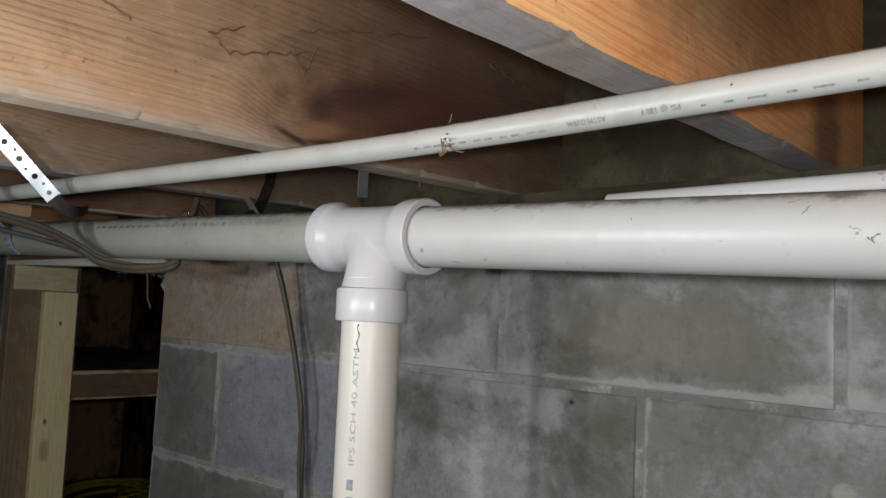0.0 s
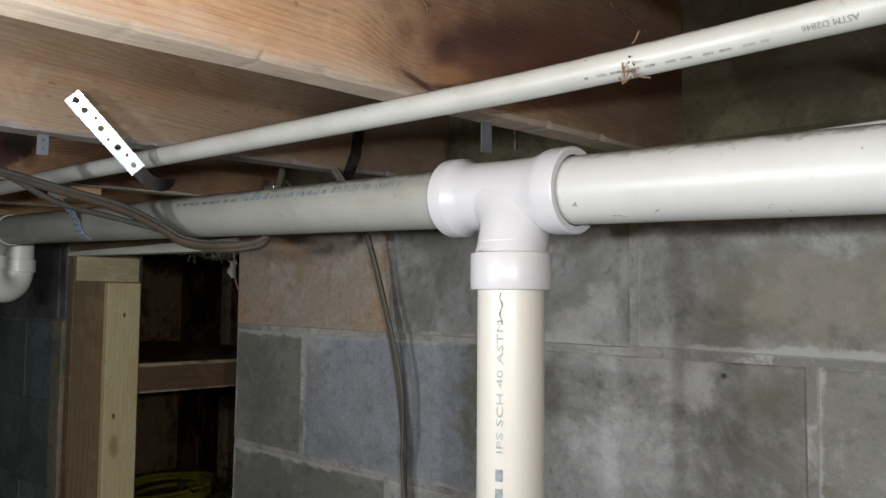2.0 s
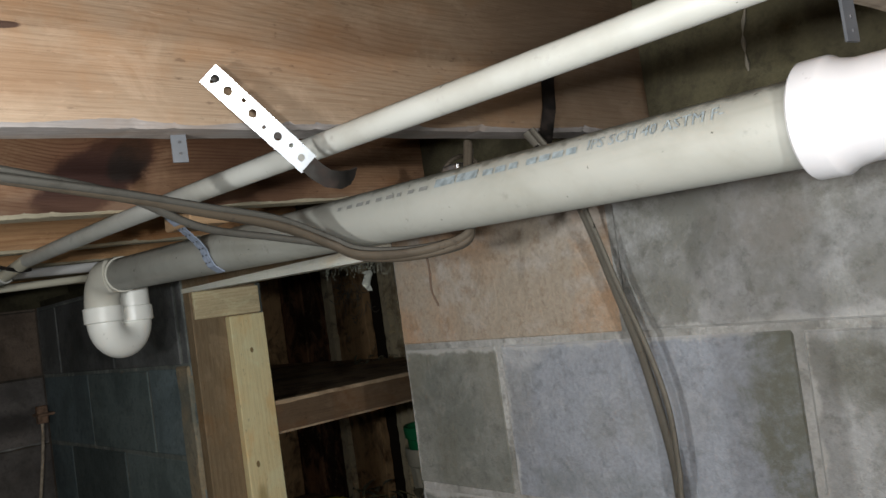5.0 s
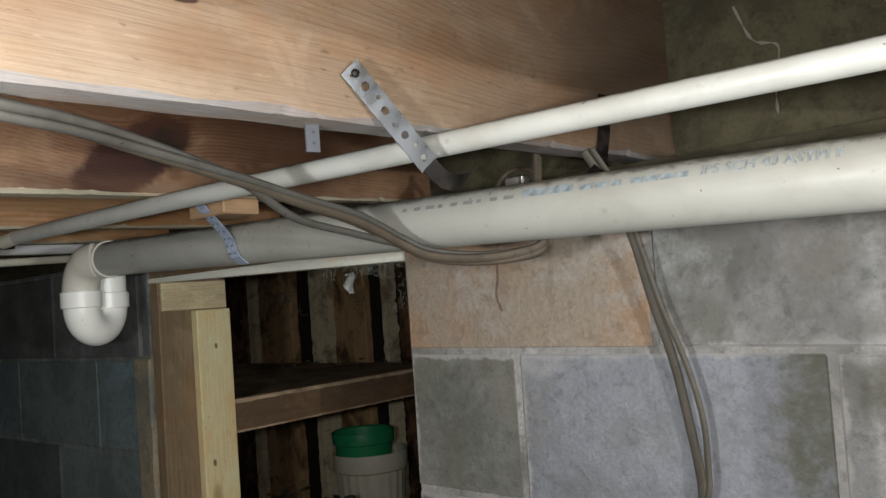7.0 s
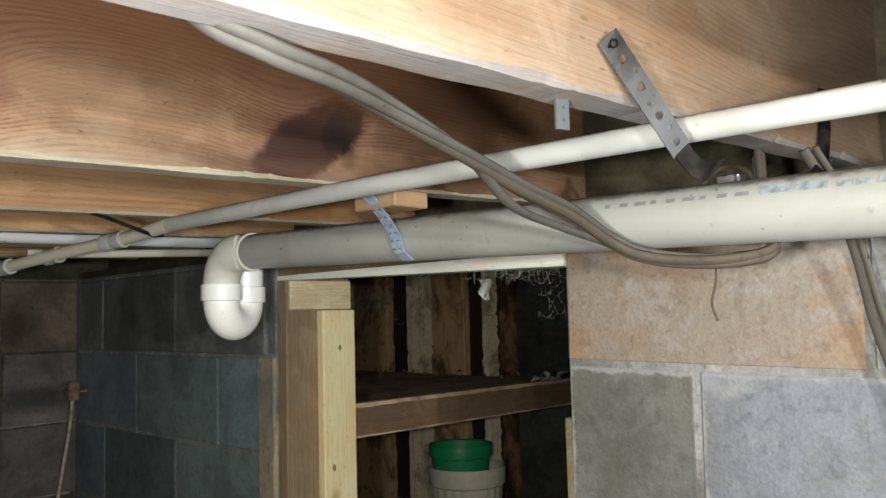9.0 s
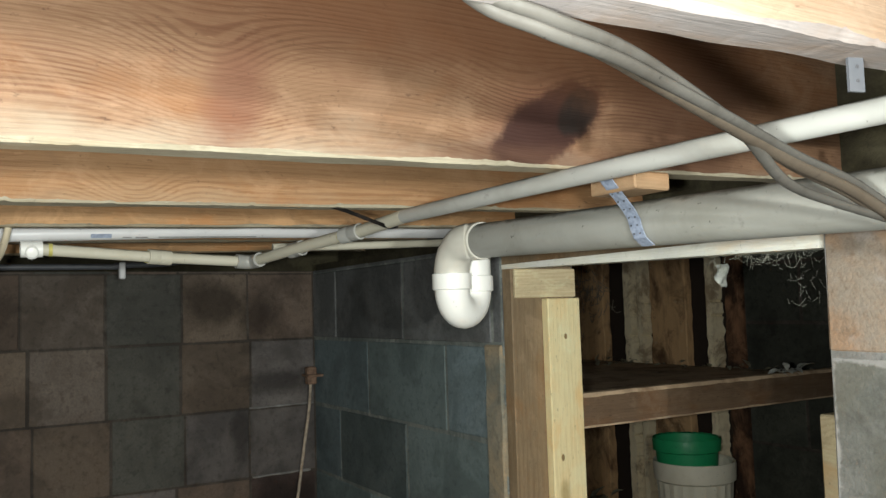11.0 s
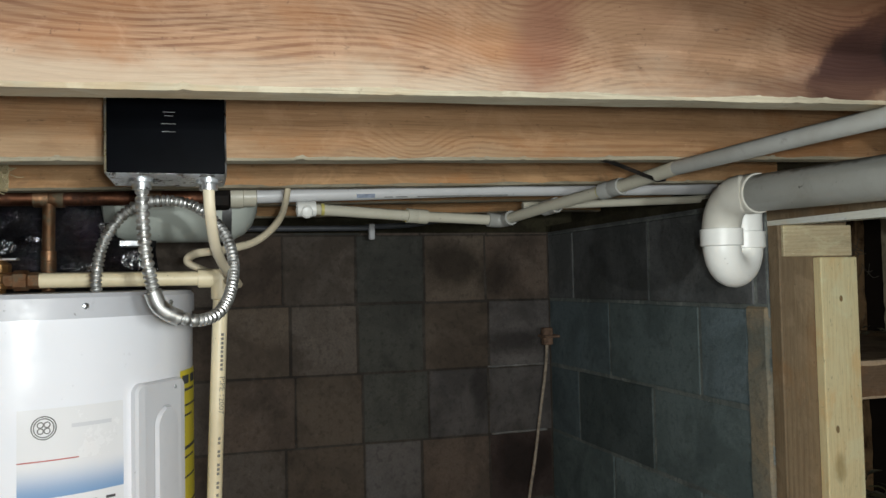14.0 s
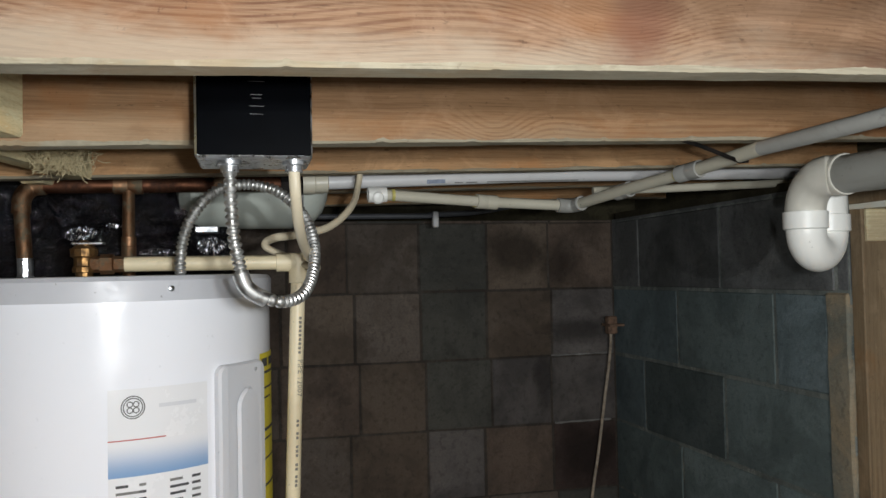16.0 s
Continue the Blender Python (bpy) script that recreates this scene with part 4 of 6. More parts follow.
# tee: two hubs with rims, a swept body, a downward hub
tee_z = main_z(TX)
bm = bmesh.new()
c = on_main(TX)
lathe(bm, c - AX * 0.083, AX, [(0.0005, 0.0308), (0, 0.0368), (0.0015, 0.0380), (0.0165, 0.0379), (0.0185, 0.0373), (0.0225, 0.0344), (0.032, 0.0322), (0.072, 0.0316), (0.104, 0.0322), (0.112, 0.0338), (0.120, 0.0368), (0.124, 0.0378), (0.1425, 0.0380), (0.144, 0.0368), (0.1435, 0.0308)], 40, False)
tee = part("tee", bm, "pvc_new", drain, "clean white tee fitting", 0.5)
bm = bmesh.new()
fall = (Vector((TX, PY, tee_z - 0.056)) - c).normalized()
lathe(bm, c, fall, [(0.0, 0.0302), (0.044, 0.0308), (0.062, 0.0320)], 40, False)
# the branch sweeps round into the run towards the trap
SW = 0.036
sweep(bm, [c - AX * (SW + 0.012)] + [c - AX * SW + fall * SW + SW * (-math.cos(a) * fall + math.sin(a) * AX) for a in (math.pi / 2 * i / 12 for i in range(13))] + [c + fall * 0.05], 0.0313, 36)
part("branch", bm, "pvc_new", tee)
hub_z = tee_z - 0.054
part("hub", lathe(bmesh.new(), (TX, PY, hub_z), (0, 0, -1), [(0.0, 0.0318), (0.001, 0.0352), (0.003, 0.0361), (0.031, 0.0361), (0.033, 0.0353), (0.0335, 0.0300)], 40, False), "pvc_new", tee)
part("riser", lathe(bmesh.new(), (TX, PY, FLOOR), (0, 0, 1), [(0, R2), (hub_z - FLOOR + 0.01, R2)], 40), "pvc_cream", drain, "cream-white upright drain pipe")
# trap at the far end
EX = TX - 0.045 - 1.255
U = Vector((-0.450, 0.893, 0))
t0 = on_main(EX)
bend = [t0 + AX * 0.02, t0] + arc(Vector((EX - 0.004, t0.y - 0.013, t0.z - 0.054)), (0, 0, 1), (-1, 0, 0), 0.054, 0, 90, 10)
down = bend[-1]
bend += [down + Vector((0, 0, -0.02))]
part("elbow", sweep(bmesh.new(), bend, 0.0304, 32), "pvc_elbow", drain, "dusty off-white elbow fitting")
part("elbow_hub", lathe(bmesh.new(), t0 + AX * 0.022, -AX, [(0, 0.0286), (0.0, 0.0306), (0.0015, 0.0314), (0.024, 0.0314), (0.034, 0.0300)], 36, False), "pvc_elbow", drain)
part("trap_hub", lathe(bmesh.new(), down + Vector((0, 0, 0.004)), (0, 0, -1), [(0, 0.0308), (0.001, 0.0336), (0.027, 0.0336), (0.029, 0.030)], 36, False), "pvc_trap", drain)
span_u = 0.076
bottom = down + Vector((0, 0, -0.024))
loop = [down, bottom] + arc(bottom + U * span_u / 2, -U, (0, 0, -1), span_u / 2, 0, 180, 16)[1:]
loop += [loop[-1] + Vector((0, 0, 0.02)), loop[-1] + Vector((0, 0, 0.095))]
part("trap_bend", sweep(bmesh.new(), loop, 0.0298, 32), "pvc_trap", drain, "white U-shaped trap bend")
up = loop[-1]
part("trap_hub", lathe(bmesh.new(), up + Vector((0, 0, -0.070)), (0, 0, -1), [(0, 0.0308), (0.001, 0.0336), (0.027, 0.0336), (0.029, 0.030)], 36, False), "pvc_trap", drain)
part("trap_riser", lathe(bmesh.new(), up, (0, 0, 1), [(0, R2), (max(0.004, t0.z - up.z + 0.01), R2)], 28), "pvc_trap", drain)


def round_main(x0, turn):
    """Lays writing along the drain's left part, on its side at the given turn from the top."""
    def place(u, v):
        a = radians(turn) - v / R2
        p = on_main(x0 + u)
        return p + (R2 + 0.0004) * Vector((0, -math.sin(a), math.cos(a)))
    return place


def scuff(x, z, long, thick, lean):
    """A dark scuff on the drain's near side at the height z."""
    mid = on_main(x)
    def at(u, v):
        h = max(-0.99, min(0.99, (z + v - mid.z) / R2))
        q = on_main(x + u)
        return Vector((q.x, q.y - math.sqrt(1 - h * h) * (R2 + 0.0001), q.z + h * (R2 + 0.0001)))
    pts = [at(long * (f - 0.5), lean * (f - 0.5) + 0.0005 * math.sin(f * 9 + x * 50)) for f in (k / 6 for k in range(7))]
    part("scuff", sweep(bmesh.new(), pts, lambda i: 0.6 * thick * (0.35 + 0.65 * math.sin(i * 2.1 + x * 90) ** 2), 5), "ink_worn", drain, "small dark scuff")


for x, z, n, w, lean in ((-0.119, 1.813, 0.004, 0.0007, 0.006), (-0.076, 1.794, 0.006, 0.0012, 0.003), (-0.079, 1.7915, 0.004, 0.0012, -0.003), (-0.088, 1.799, 0.007, 0.0005, -0.002), (-0.430, 1.7835, 0.012, 0.0006, -0.0015), (-0.395, 1.785, 0.004, 0.0006, 0.001), (-0.381, 1.829, 0.007, 0.0005, 0.005), (-0.128, 1.820, 0.008, 0.0004, 0.002)):
    scuff(x, z, n, w, lean)
pl = round_main(-0.784, 67)
lettering("print", "IPS SCH 40 ASTM F-", 0.0134, pl, "ink_blue", drain, "faded blue-grey printing")
bar_row([(-0.177, 0.027), (-0.147, 0.026)], 0.0085, pl, "ink_blue", drain, "faded blue-grey printing")
bar_row([(-0.113, 0.012), (-0.098, 0.012), (-0.082, 0.010), (-0.062, 0.011), (-0.048, 0.011), (-0.034, 0.011), (-0.020, 0.010)], 0.0058, pl, "ink_blue", drain, "faded blue-grey printing")
bar_row([(-0.335 + 0.017 * k, 0.006 + 0.003 * (k % 3)) for k in range(9)], 0.0042, pl, "ink_grey", drain, "faded printing")


def round_riser(z0, face):
    """Writing that runs up the riser; face is the compass turn of its middle."""
    def place(u, v):
        a = radians(face) - (v - 0.004) / R2
        return Vector((TX + (R2 + 0.0004) * math.cos(a), PY + (R2 + 0.0004) * math.sin(a), z0 + u))
    return place


pr = round_riser(1.583, 288)
lettering("print", "IPS SCH 40 ASTM", 0.0098, lambda u, v: pr(0.0025 + u * 1.56, v * 0.85), "ink_pale", drain, "faded blue-grey printing")
bar_row([(-0.020, 0.010), (-0.036, 0.010), (-0.052, 0.010), (-0.068, 0.010), (-0.10, 0.02), (-0.135, 0.025), (-0.20, 0.05)], 0.0065, pr, "ink_blue", drain, "faded printing")

part("drip_mark", sweep(bmesh.new(), [pr(0.139 - 0.003 * k, 0.002 + 0.0012 * math.sin(k * 1.3)) for k in range(10)], lambda i: 0.0004 + 0.0004 * (i % 3 == 0), 5), "ink_worn", drain, "dark dirt run")

# ---------------------------------------------------------------- small water pipe under the joists
RW = 0.0107
water = thing("water_pipe", "slim off-white plastic water pipe strapped under the joists", "water pipe")
W_PTS = [Vector(p) for p in ((1.30, 0.555, 1.888), (0.5, 0.575, 1.883), (-0.3, 0.599, 1.8755), (-0.6, 0.600, 1.8775), (-0.98, 0.5865, 1.8810), (-1.40, 0.570, 1.8835), (-1.95, 0.565, 1.8845))]


def on_water(x):
    for a, b in zip(W_PTS, W_PTS[1:]):
        if x >= b.x or b is W_PTS[-1]:
            return a.lerp(b, (x - a.x) / (b.x - a.x))


part("pipe", sweep(bmesh.new(), curve(W_PTS[:6] + [on_water(-1.80)], 6), RW, 24), "cpvc", water)
C1, C2 = Vector((-1.986, 0.580, 1.880)), Vector((-2.200, 0.528, 1.862))
J1p, J2p, J3p = Vector((-2.351, 0.503, 1.850)), Vector((-2.349, 0.318, 1.858)), Vector((-2.310, 0.105, 1.868))


def coupling(bm, at, way, n=0.05, r=0.0145):
    way = Vector(way).normalized()
    lathe(bm, Vector(at) - way * n / 2, way, [(0, 0.0115), (0.0005, r), (n * 0.46, r), (n * 0.5, r * 0.96), (n * 0.54, r), (n - 0.0005, r), (n, 0.0115)], 24, False)
    return bm


part("pipe", sweep(bmesh.new(), [on_water(-1.80), C1, C2, J1p], RW, 24), "cpvc_far", water)
part("pipe", sweep(bmesh.new(), [J1p, J2p, J3p], RW, 24), "cpvc_far", water)
part("coupling", coupling(bmesh.new(), C1 + (C2 - C1) * 0.12, C2 - C1), "cpvc", water)
part("coupling", coupling(bmesh.new(), C1 + (J1p - C1) * 0.55, J1p - C1, 0.04), "cpvc", water)
part("elbow", sweep(bmesh.new(), curve([J1p + (C2 - J1p) * 0.22, J1p + (C2 - J1p) * 0.06, J1p + Vector((0, -0.012, 0)), J1p + (J2p - J1p) * 0.18], 5), 0.0148, 20), "cpvc", water)
part("coupling", coupling(bmesh.new(), J2p, J3p - J2p, 0.045), "cpvc_far", water)
part("tee", coupling(bmesh.new(), J3p + Vector((0, -0.012, 0)), (0, 1, 0.02), 0.036, 0.0145), "pvc_trap", water)
part("plug", lathe(bmesh.new(), J3p + Vector((0, -0.012, -0.004)), (1, 0, -0.2), [(0, 0.0125), (0.012, 0.0125), (0.016, 0.009), (0.017, 0.004)], 16), "pvc_trap", water)
for p, w in ((C1 + (C2 - C1) * 0.24, C2 - C1), (J2p + Vector((0, -0.024, 0.001)), (0, 1, 0)), (J3p + Vector((0.002, 0.018, -0.001)), (0, 1, 0))):
    part("primer_ring", lathe(bmesh.new(), p, w, [(-0.003, 0.0118), (0.003, 0.0118)], 20, False), "primer", water, "yellow primer stain")


def on_small(x0, turn):
    def place(u, v):
        a = radians(turn) - v / RW
        return on_water(x0 + u) + (RW + 0.0003) * Vector((0, -math.sin(a), math.cos(a)))
    return place


def on_small_back(x0, turn):
    """The same, but upside down, read from the other side of the pipe."""
    def place(u, v):
        a = radians(turn) + v / RW
        return on_water(x0 - u) + (RW + 0.0003) * Vector((0, -math.sin(a), math.cos(a)))
    return place


for x0, words in ((-0.168, "PSI @ 180 F"), (-0.222, "ASTM D2846"), (0.02, "ASTM D2846")):
    lettering("print", words, 0.0056, on_small_back(x0, 118), "ink_worn", water, "small dark printing")
ps = on_small(-0.245, 142)
bar_row([(u + 0.002 * (k % 3), 0.003 + 0.003 * ((k * 7) % 3)) for k, u in enumerate(np.arange(0.09, 0.23, 0.0125))], 0.0016, ps, "ink_faint", water, "faded dark printing")
bar_row([(u + 0.002 * (k % 3), 0.003 + 0.002 * ((k * 5) % 3)) for k, u in enumerate(np.arange(-0.155, -0.035, 0.0085))], 0.0018, ps, "ink_faint", water, "faded dark printing")

# the other lines
second = thing("water_pipe", "white plastic supply pipe with blue print under the joists", "water pipe")
p0, p1 = Vector((-2.324, 0.0, 1.8925)), Vector((-2.324, 1.084, 1.9205))
part("pipe", sweep(bmesh.new(), [p0, Vector((-2.324, 0.42, 1.909)), p1], 0.0135, 24), "pex_white", second)


def on_second(u, v):
    y = 0.16 + u
    a = radians(-35) + v / 0.0137
    return Vector((-2.324 + 0.0138 * math.cos(a), y, 1.8925 + 0.0265 * y + 0.0138 * math.sin(a)))


bar_row([(0.03, 0.036)], 0.008, on_second, "strap_blue", second, "blue printing")
bar_row([(0.085, 0.016), (0.108, 0.022), (0.15, 0.19)], 0.002, on_second, "ink_grey", second, "faded printing")
part("collar", lathe(bmesh.new(), (-2.324, -0.045, 1.891), (0, 1, 0.026), [(0, 0.0135), (0, 0.021), (0.022, 0.021), (0.024, 0.019), (0.046, 0.019), (0.048, 0.0135)], 24, False), "cpvc_far", second, "cream adapter collar")
part("nut", lathe(bmesh.new(), (-2.324, -0.085, 1.89), (0, 1, 0.026), [(0, 0.0135), (0, 0.024), (0.036, 0.024), (0.04, 0.018)], 8, False), "black_steel", second, "dark grey union nut")
third = thing("water_pipe", "thin cream plastic pipe running behind the drain trap", "water pipe")
part("pipe", sweep(bmesh.new(), [(-2.345, 0.545, 1.880), (-2.33, 0.70, 1.884), (-2.33, 0.93, 1.894), (-2.33, 1.084, 1.905)], 0.0085, 20), "cpvc_far", third)
hidden = thing("water_pipe", "white plastic pipe lying behind the drain on the wall", "water pipe")
part("pipe", sweep(bmesh.new(), [(-0.37, 0.862, 1.8555), (0.2, 0.85, 1.8595), (1.49, 0.84, 1.866)], 0.012, 20), "pex_white", hidden)
thin = thing("water_pipe", "thin grey pipe clipped along the far joists", "water pipe")
part("pipe", sweep(bmesh.new(), curve([(-2.983, -2.3, 1.872), (-2.983, 0.07, 1.876), (-2.983, 0.35, 1.881), (-2.983, 0.47, 1.887), (-2.97, 0.58, 1.905)], 6), 0.0075, 16), "tab_plastic", thin)
part("clip", box(bmesh.new(), (-2.993, 0.345, 1.845), (-2.972, 0.361, 1.889), 0.003), "pex_white", thin)

# ---------------------------------------------------------------- straps and tabs
def punched(name, points, across, width, label, material, holes, parent_label, normal):
    """A punched steel strap with its row of holes."""
    s = thing("pipe_strap", parent_label, "pipe strap", "pipe straps")
    part("band", ribbon(bmesh.new(), points, across, width, 0.0012), material, s, label)
    for at, r in holes:
        part("hole", disc(bmesh.new(), at, normal, r, 0.0018), "black_steel", s)
    return s


A, B = Vector((-0.975, 0.479, 1.932)), Vector((-0.958, 0.556, 1.852))
line = [A, A.lerp(B, 0.35) + Vector((0.004, 0, 0)), A.lerp(B, 0.7) + Vector((0.003, 0, 0)), B]
hook_tail = [B + Vector((0.002, 0.009, -0.0065)), B + Vector((0.005, 0.020, -0.0085)), B + Vector((0.006, 0.028, -0.0065)), B + Vector((0.007, 0.034, -0.002))]
nrm = Vector((0.9, -0.41, -0.17))
across_strap = (B - A).normalized().cross(nrm)
def drilled(a, b, across, width, thick, holes):
    """A flat strap from a to b with round holes cut right through; holes are (share of the length, radius, offset)."""
    way, side = (b - a), Vector(across).normalized()
    long = way.length
    way.normalize()
    out = way.cross(side).normalized()
    bm = bmesh.new()
    loops = [[(0, -width / 2), (long, -width / 2), (long, width / 2), (0, width / 2)]]
    loops += [[(f * long + r * math.cos(k * math.pi / 7), o + r * math.sin(k * math.pi / 7)) for k in range(14)] for f, r, o in holes]
    edges = []
    for ring in loops:
        vs = [bm.verts.new(a + way * u + side * v) for u, v in ring]
        edges += [bm.edges.new((p, q)) for p, q in zip(vs, vs[1:] + vs[:1])]
    bmesh.ops.triangle_fill(bm, use_beauty=True, use_dissolve=False, edges=edges)
    made = bmesh.ops.extrude_face_region(bm, geom=bm.faces[:])
    bmesh.ops.translate(bm, vec=out * thick, verts=[v for v in made["geom"] if isinstance(v, bmesh.types.BMVert)])
    bmesh.ops.recalc_face_normals(bm, faces=bm.faces[:])
    return bm


steel = thing("pipe_strap", "shiny punched steel strap nailed to a joist, holding the slim pipe", "pipe strap", "pipe straps")
part("band", drilled(A + Vector((0.002, 0, 0)), A.lerp(B, 0.93), across_strap, 0.0185, 0.0011, [(f, r, o) for f, r, o in ((0.06, 0.0016, 0.003), (0.19, 0.0036, 0), (0.32, 0.0018, -0.003), (0.43, 0.0034, 0), (0.56, 0.0018, 0.002), (0.68, 0.0034, 0), (0.80, 0.0018, -0.002), (0.92, 0.0030, 0))]), "strap_steel", steel, sharp=0.3)
part("hook", ribbon(bmesh.new(), [A.lerp(B, 0.925), B] + hook_tail, across_strap, 0.0150, 0.0012), "black_steel", steel, "dark curled lower end")
part("nail", lathe(bmesh.new(), A.lerp(B, 0.06) + Vector((0.003, 0, 0)), nrm, [(0, 0.0035), (0.0012, 0.003), (0.002, 0.0012)], 10), "black_steel", steel)
punched("strap", [(-0.976, 0.890, 1.968), (-0.974, 0.882, 1.925), (-0.972, 0.862, 1.88), (-0.972, 0.80, 1.845), (-0.972, 0.735, 1.835)], (0.3, 0.95, 0), 0.016, "", "black_steel", [], "black punched strap hanging from a joist to the drain", (1, 0, 0))
punched("strap", [(-1.43, 0.638, 1.890), (-1.43, 0.656, 1.872), (-1.43, 0.673, 1.855), (-1.43, 0.682, 1.843), (-1.43, 0.685, 1.832), (-1.43, 0.691, 1.820), (-1.43, 0.704, 1.811)], (1, 0, 0), 0.020, "", "strap_blue",
        [], "pale blue plastic strap round the drain pipe", (0, -1, 0))
punched("strap", [(-1.825, 0.440, 1.903), (-1.840, 0.490, 1.894), (-1.852, 0.540, 1.881), (-1.862, 0.572, 1.8735), (-1.868, 0.590, 1.876)], (0.3, 0.1, 0.95), 0.006, "", "black_steel", [], "dark steel strap from a joist to the slim pipe", (1, 0, 0))
blue_strap = bpy.data.objects["pipe_strap.002"]
for y, z in ((0.6545, 1.872), (0.6632, 1.8632), (0.6722, 1.8542), (0.6795, 1.8445), (0.6830, 1.835), (0.6868, 1.825)):
    for dx in (-0.005, 0.005):
        part("dot", disc(bmesh.new(), (-1.43 + dx, y - 0.0008, z), (0, -1, -0.3), 0.0011, 0.0012, 8), "tab_plastic", blue_strap)
for x, y, lo in ((-0.601, 0.727, 1.860), (-1.003, 0.463, 1.8685)):
    tab = thing("strap_end", "short grey punched strap end hanging under a joist", "strap end", "strap ends")
    bm = ribbon(bmesh.new(), [(x, y, 1.893), (x, y, 1.880), (x, y, lo + 0.004), (x, y, lo)], (0.25, 0.97, 0), 0.0115, 0.0022)
    part("band", bm, "tab_plastic", tab)
    for k in range(2):
        part("hole", box(bmesh.new(), (x + 0.0008, y - 0.0009, lo + 0.006 + 0.009 * k), (x + 0.0020, y + 0.0009, lo + 0.0078 + 0.009 * k)), "ink_dark", tab)
tagged(part("wood_shim", box(bmesh.new(), (-1.470, 0.650, 1.8735), (-1.392, 0.706, 1.8945), 0.002), "fir_j4"), "small orange wood shim wedged over the drain", "shim")

# ---------------------------------------------------------------- cables
def cable(points, r, material, label, group, flat=0.62, sides=18):
    ob = part("cable", sweep(bmesh.new(), curve(points, 8), r, sides, True, flat), material)
    return tagged(ob, label, "cable", group)


BUNDLE = [(-1.036, 0.06, 2.05), (-1.031, 0.13, 1.96), (-1.024, 0.185, 1.898), (-1.008, 0.222, 1.877), (-1.018, 0.275, 1.873), (-1.037, 0.335, 1.868), (-1.070, 0.44, 1.858), (-1.090, 0.52, 1.846), (-1.10, 0.60, 1.832), (-1.095, 0.655, 1.808), (-1.07, 0.670, 1.792), (-1.03, 0.688, 1.784), (-0.995, 0.712, 1.784), (-0.972, 0.730, 1.792), (-0.985, 0.745, 1.82), (-1.0, 0.775, 1.886)]
for k, (turn0, sag, r, mt) in enumerate(((90, 0.0, 0.0056, "cable_brown"), (200, 0.0, 0.0042, "cable_grey"), (310, 0.022, 0.0046, "cable_grey"), (20, 0.004, 0.0032, "cable_brown"))):
    pts = []
    for i, (x, y, z) in enumerate(BUNDLE):
        f = math.exp(-((i - 7.4) / 1.2) ** 2)
        a = radians(turn0 + 24 * i)
        q = 0.0040 + 0.001 * (k == 3)
        pts.append((x + q * math.cos(a) - 0.4 * sag * f, y - 0.3 * q * math.cos(a), z + q * math.sin(a) - sag * f))
    cable(pts, r, mt, "dusty grey-brown sheathed electric cable draped over the drain", "bundle of cables", 0.75)
for pts, r, mt in (([(-0.985, 0.85, 1.90), (-0.968, 0.878, 1.85), (-0.956, 0.896, 1.793), (-0.949, 0.914, 1.725), (-0.933, 0.920, 1.657), (-0.925, 0.928, 1.589), (-0.916, 0.928, 1.524), (-0.914, 0.928, 1.464), (-0.90, 0.932, 1.2), (-0.89, 0.934, 0.6)], 0.0072, "cord"),
                   ([(-0.972, 0.845, 1.90), (-0.955, 0.870, 1.85), (-0.946, 0.888, 1.792), (-0.935, 0.902, 1.725), (-0.911, 0.902, 1.658), (-0.898, 0.906, 1.593), (-0.898, 0.908, 1.527), (-0.904, 0.916, 1.467), (-0.885, 0.930, 1.2), (-0.88, 0.934, 0.6)], 0.0046, "cord")):
    cable(pts, r, mt, "dusty grey electric cable hanging down the block wall", "cables on the wall", 0.6)
tagged(part("wire_loop", sweep(bmesh.new(), arc((-1.045, 0.80, 1.856), (1, 0.1, 0), (0, 0.1, 1), 0.030, 10, 190, 14), 0.0026, 10), "cable_brown"), "small loop of old brown wire behind the drain", "wire")
tagged(part("wire_clip", box(bmesh.new(), (-1.045, 0.775, 1.862), (-1.02, 0.79, 1.874), 0.002), "galv"), "small bright metal clip on a wire", "clip")
tagged(part("string", sweep(bmesh.new(), curve([(-1.018, 0.712, 1.786), (-1.022, 0.718, 1.765), (-1.030, 0.724, 1.745), (-1.027, 0.728, 1.728)], 5), 0.0011, 6), "twig"), "short dark string hanging under the drain", "string")

# ---------------------------------------------------------------- junction box and its wiring
jb = thing("junction_box", "square steel junction box with a black cover on a joist", "junction box")
BX, BY0, BY1, BZ0, BZ1 = -1.715, -0.198, -0.068, 1.850, 1.979
part("body", box(bmesh.new(), (-1.818, BY0, BZ0), (BX - 0.003, BY1, BZ1), 0.003), "galv", jb, "bright steel box body")
part("cover", box(bmesh.new(), (BX - 0.003, BY0 + 0.003, BZ0 + 0.003), (BX, BY1 - 0.002, BZ1), 0.001), "black_cover", jb, "glossy black cover")
# thin grey bars that paint the cover's horizontal glints
for z, w in ((1.952, 0.024), (1.936, 0.018), (1.921, 0.013), (1.917, 0.010), (1.908, 0.016), (1.899, 0.014)):
    part("mark", box(bmesh.new(), (BX, -0.130 - w / 2, z), (BX + 0.0005, -0.130 + w / 2, z + 0.0005)), "galv_dull", jb, "thin glint painted as a pale line on the cover")
for y in (-0.161, -0.088):
    part("connector", lathe(bmesh.new(), (-1.748, y, BZ0 - 0.0), (0, 0, -1), [(0, 0.014), (0.004, 0.014), (0.005, 0.0105), (0.012, 0.0105)], 16), "galv", jb)


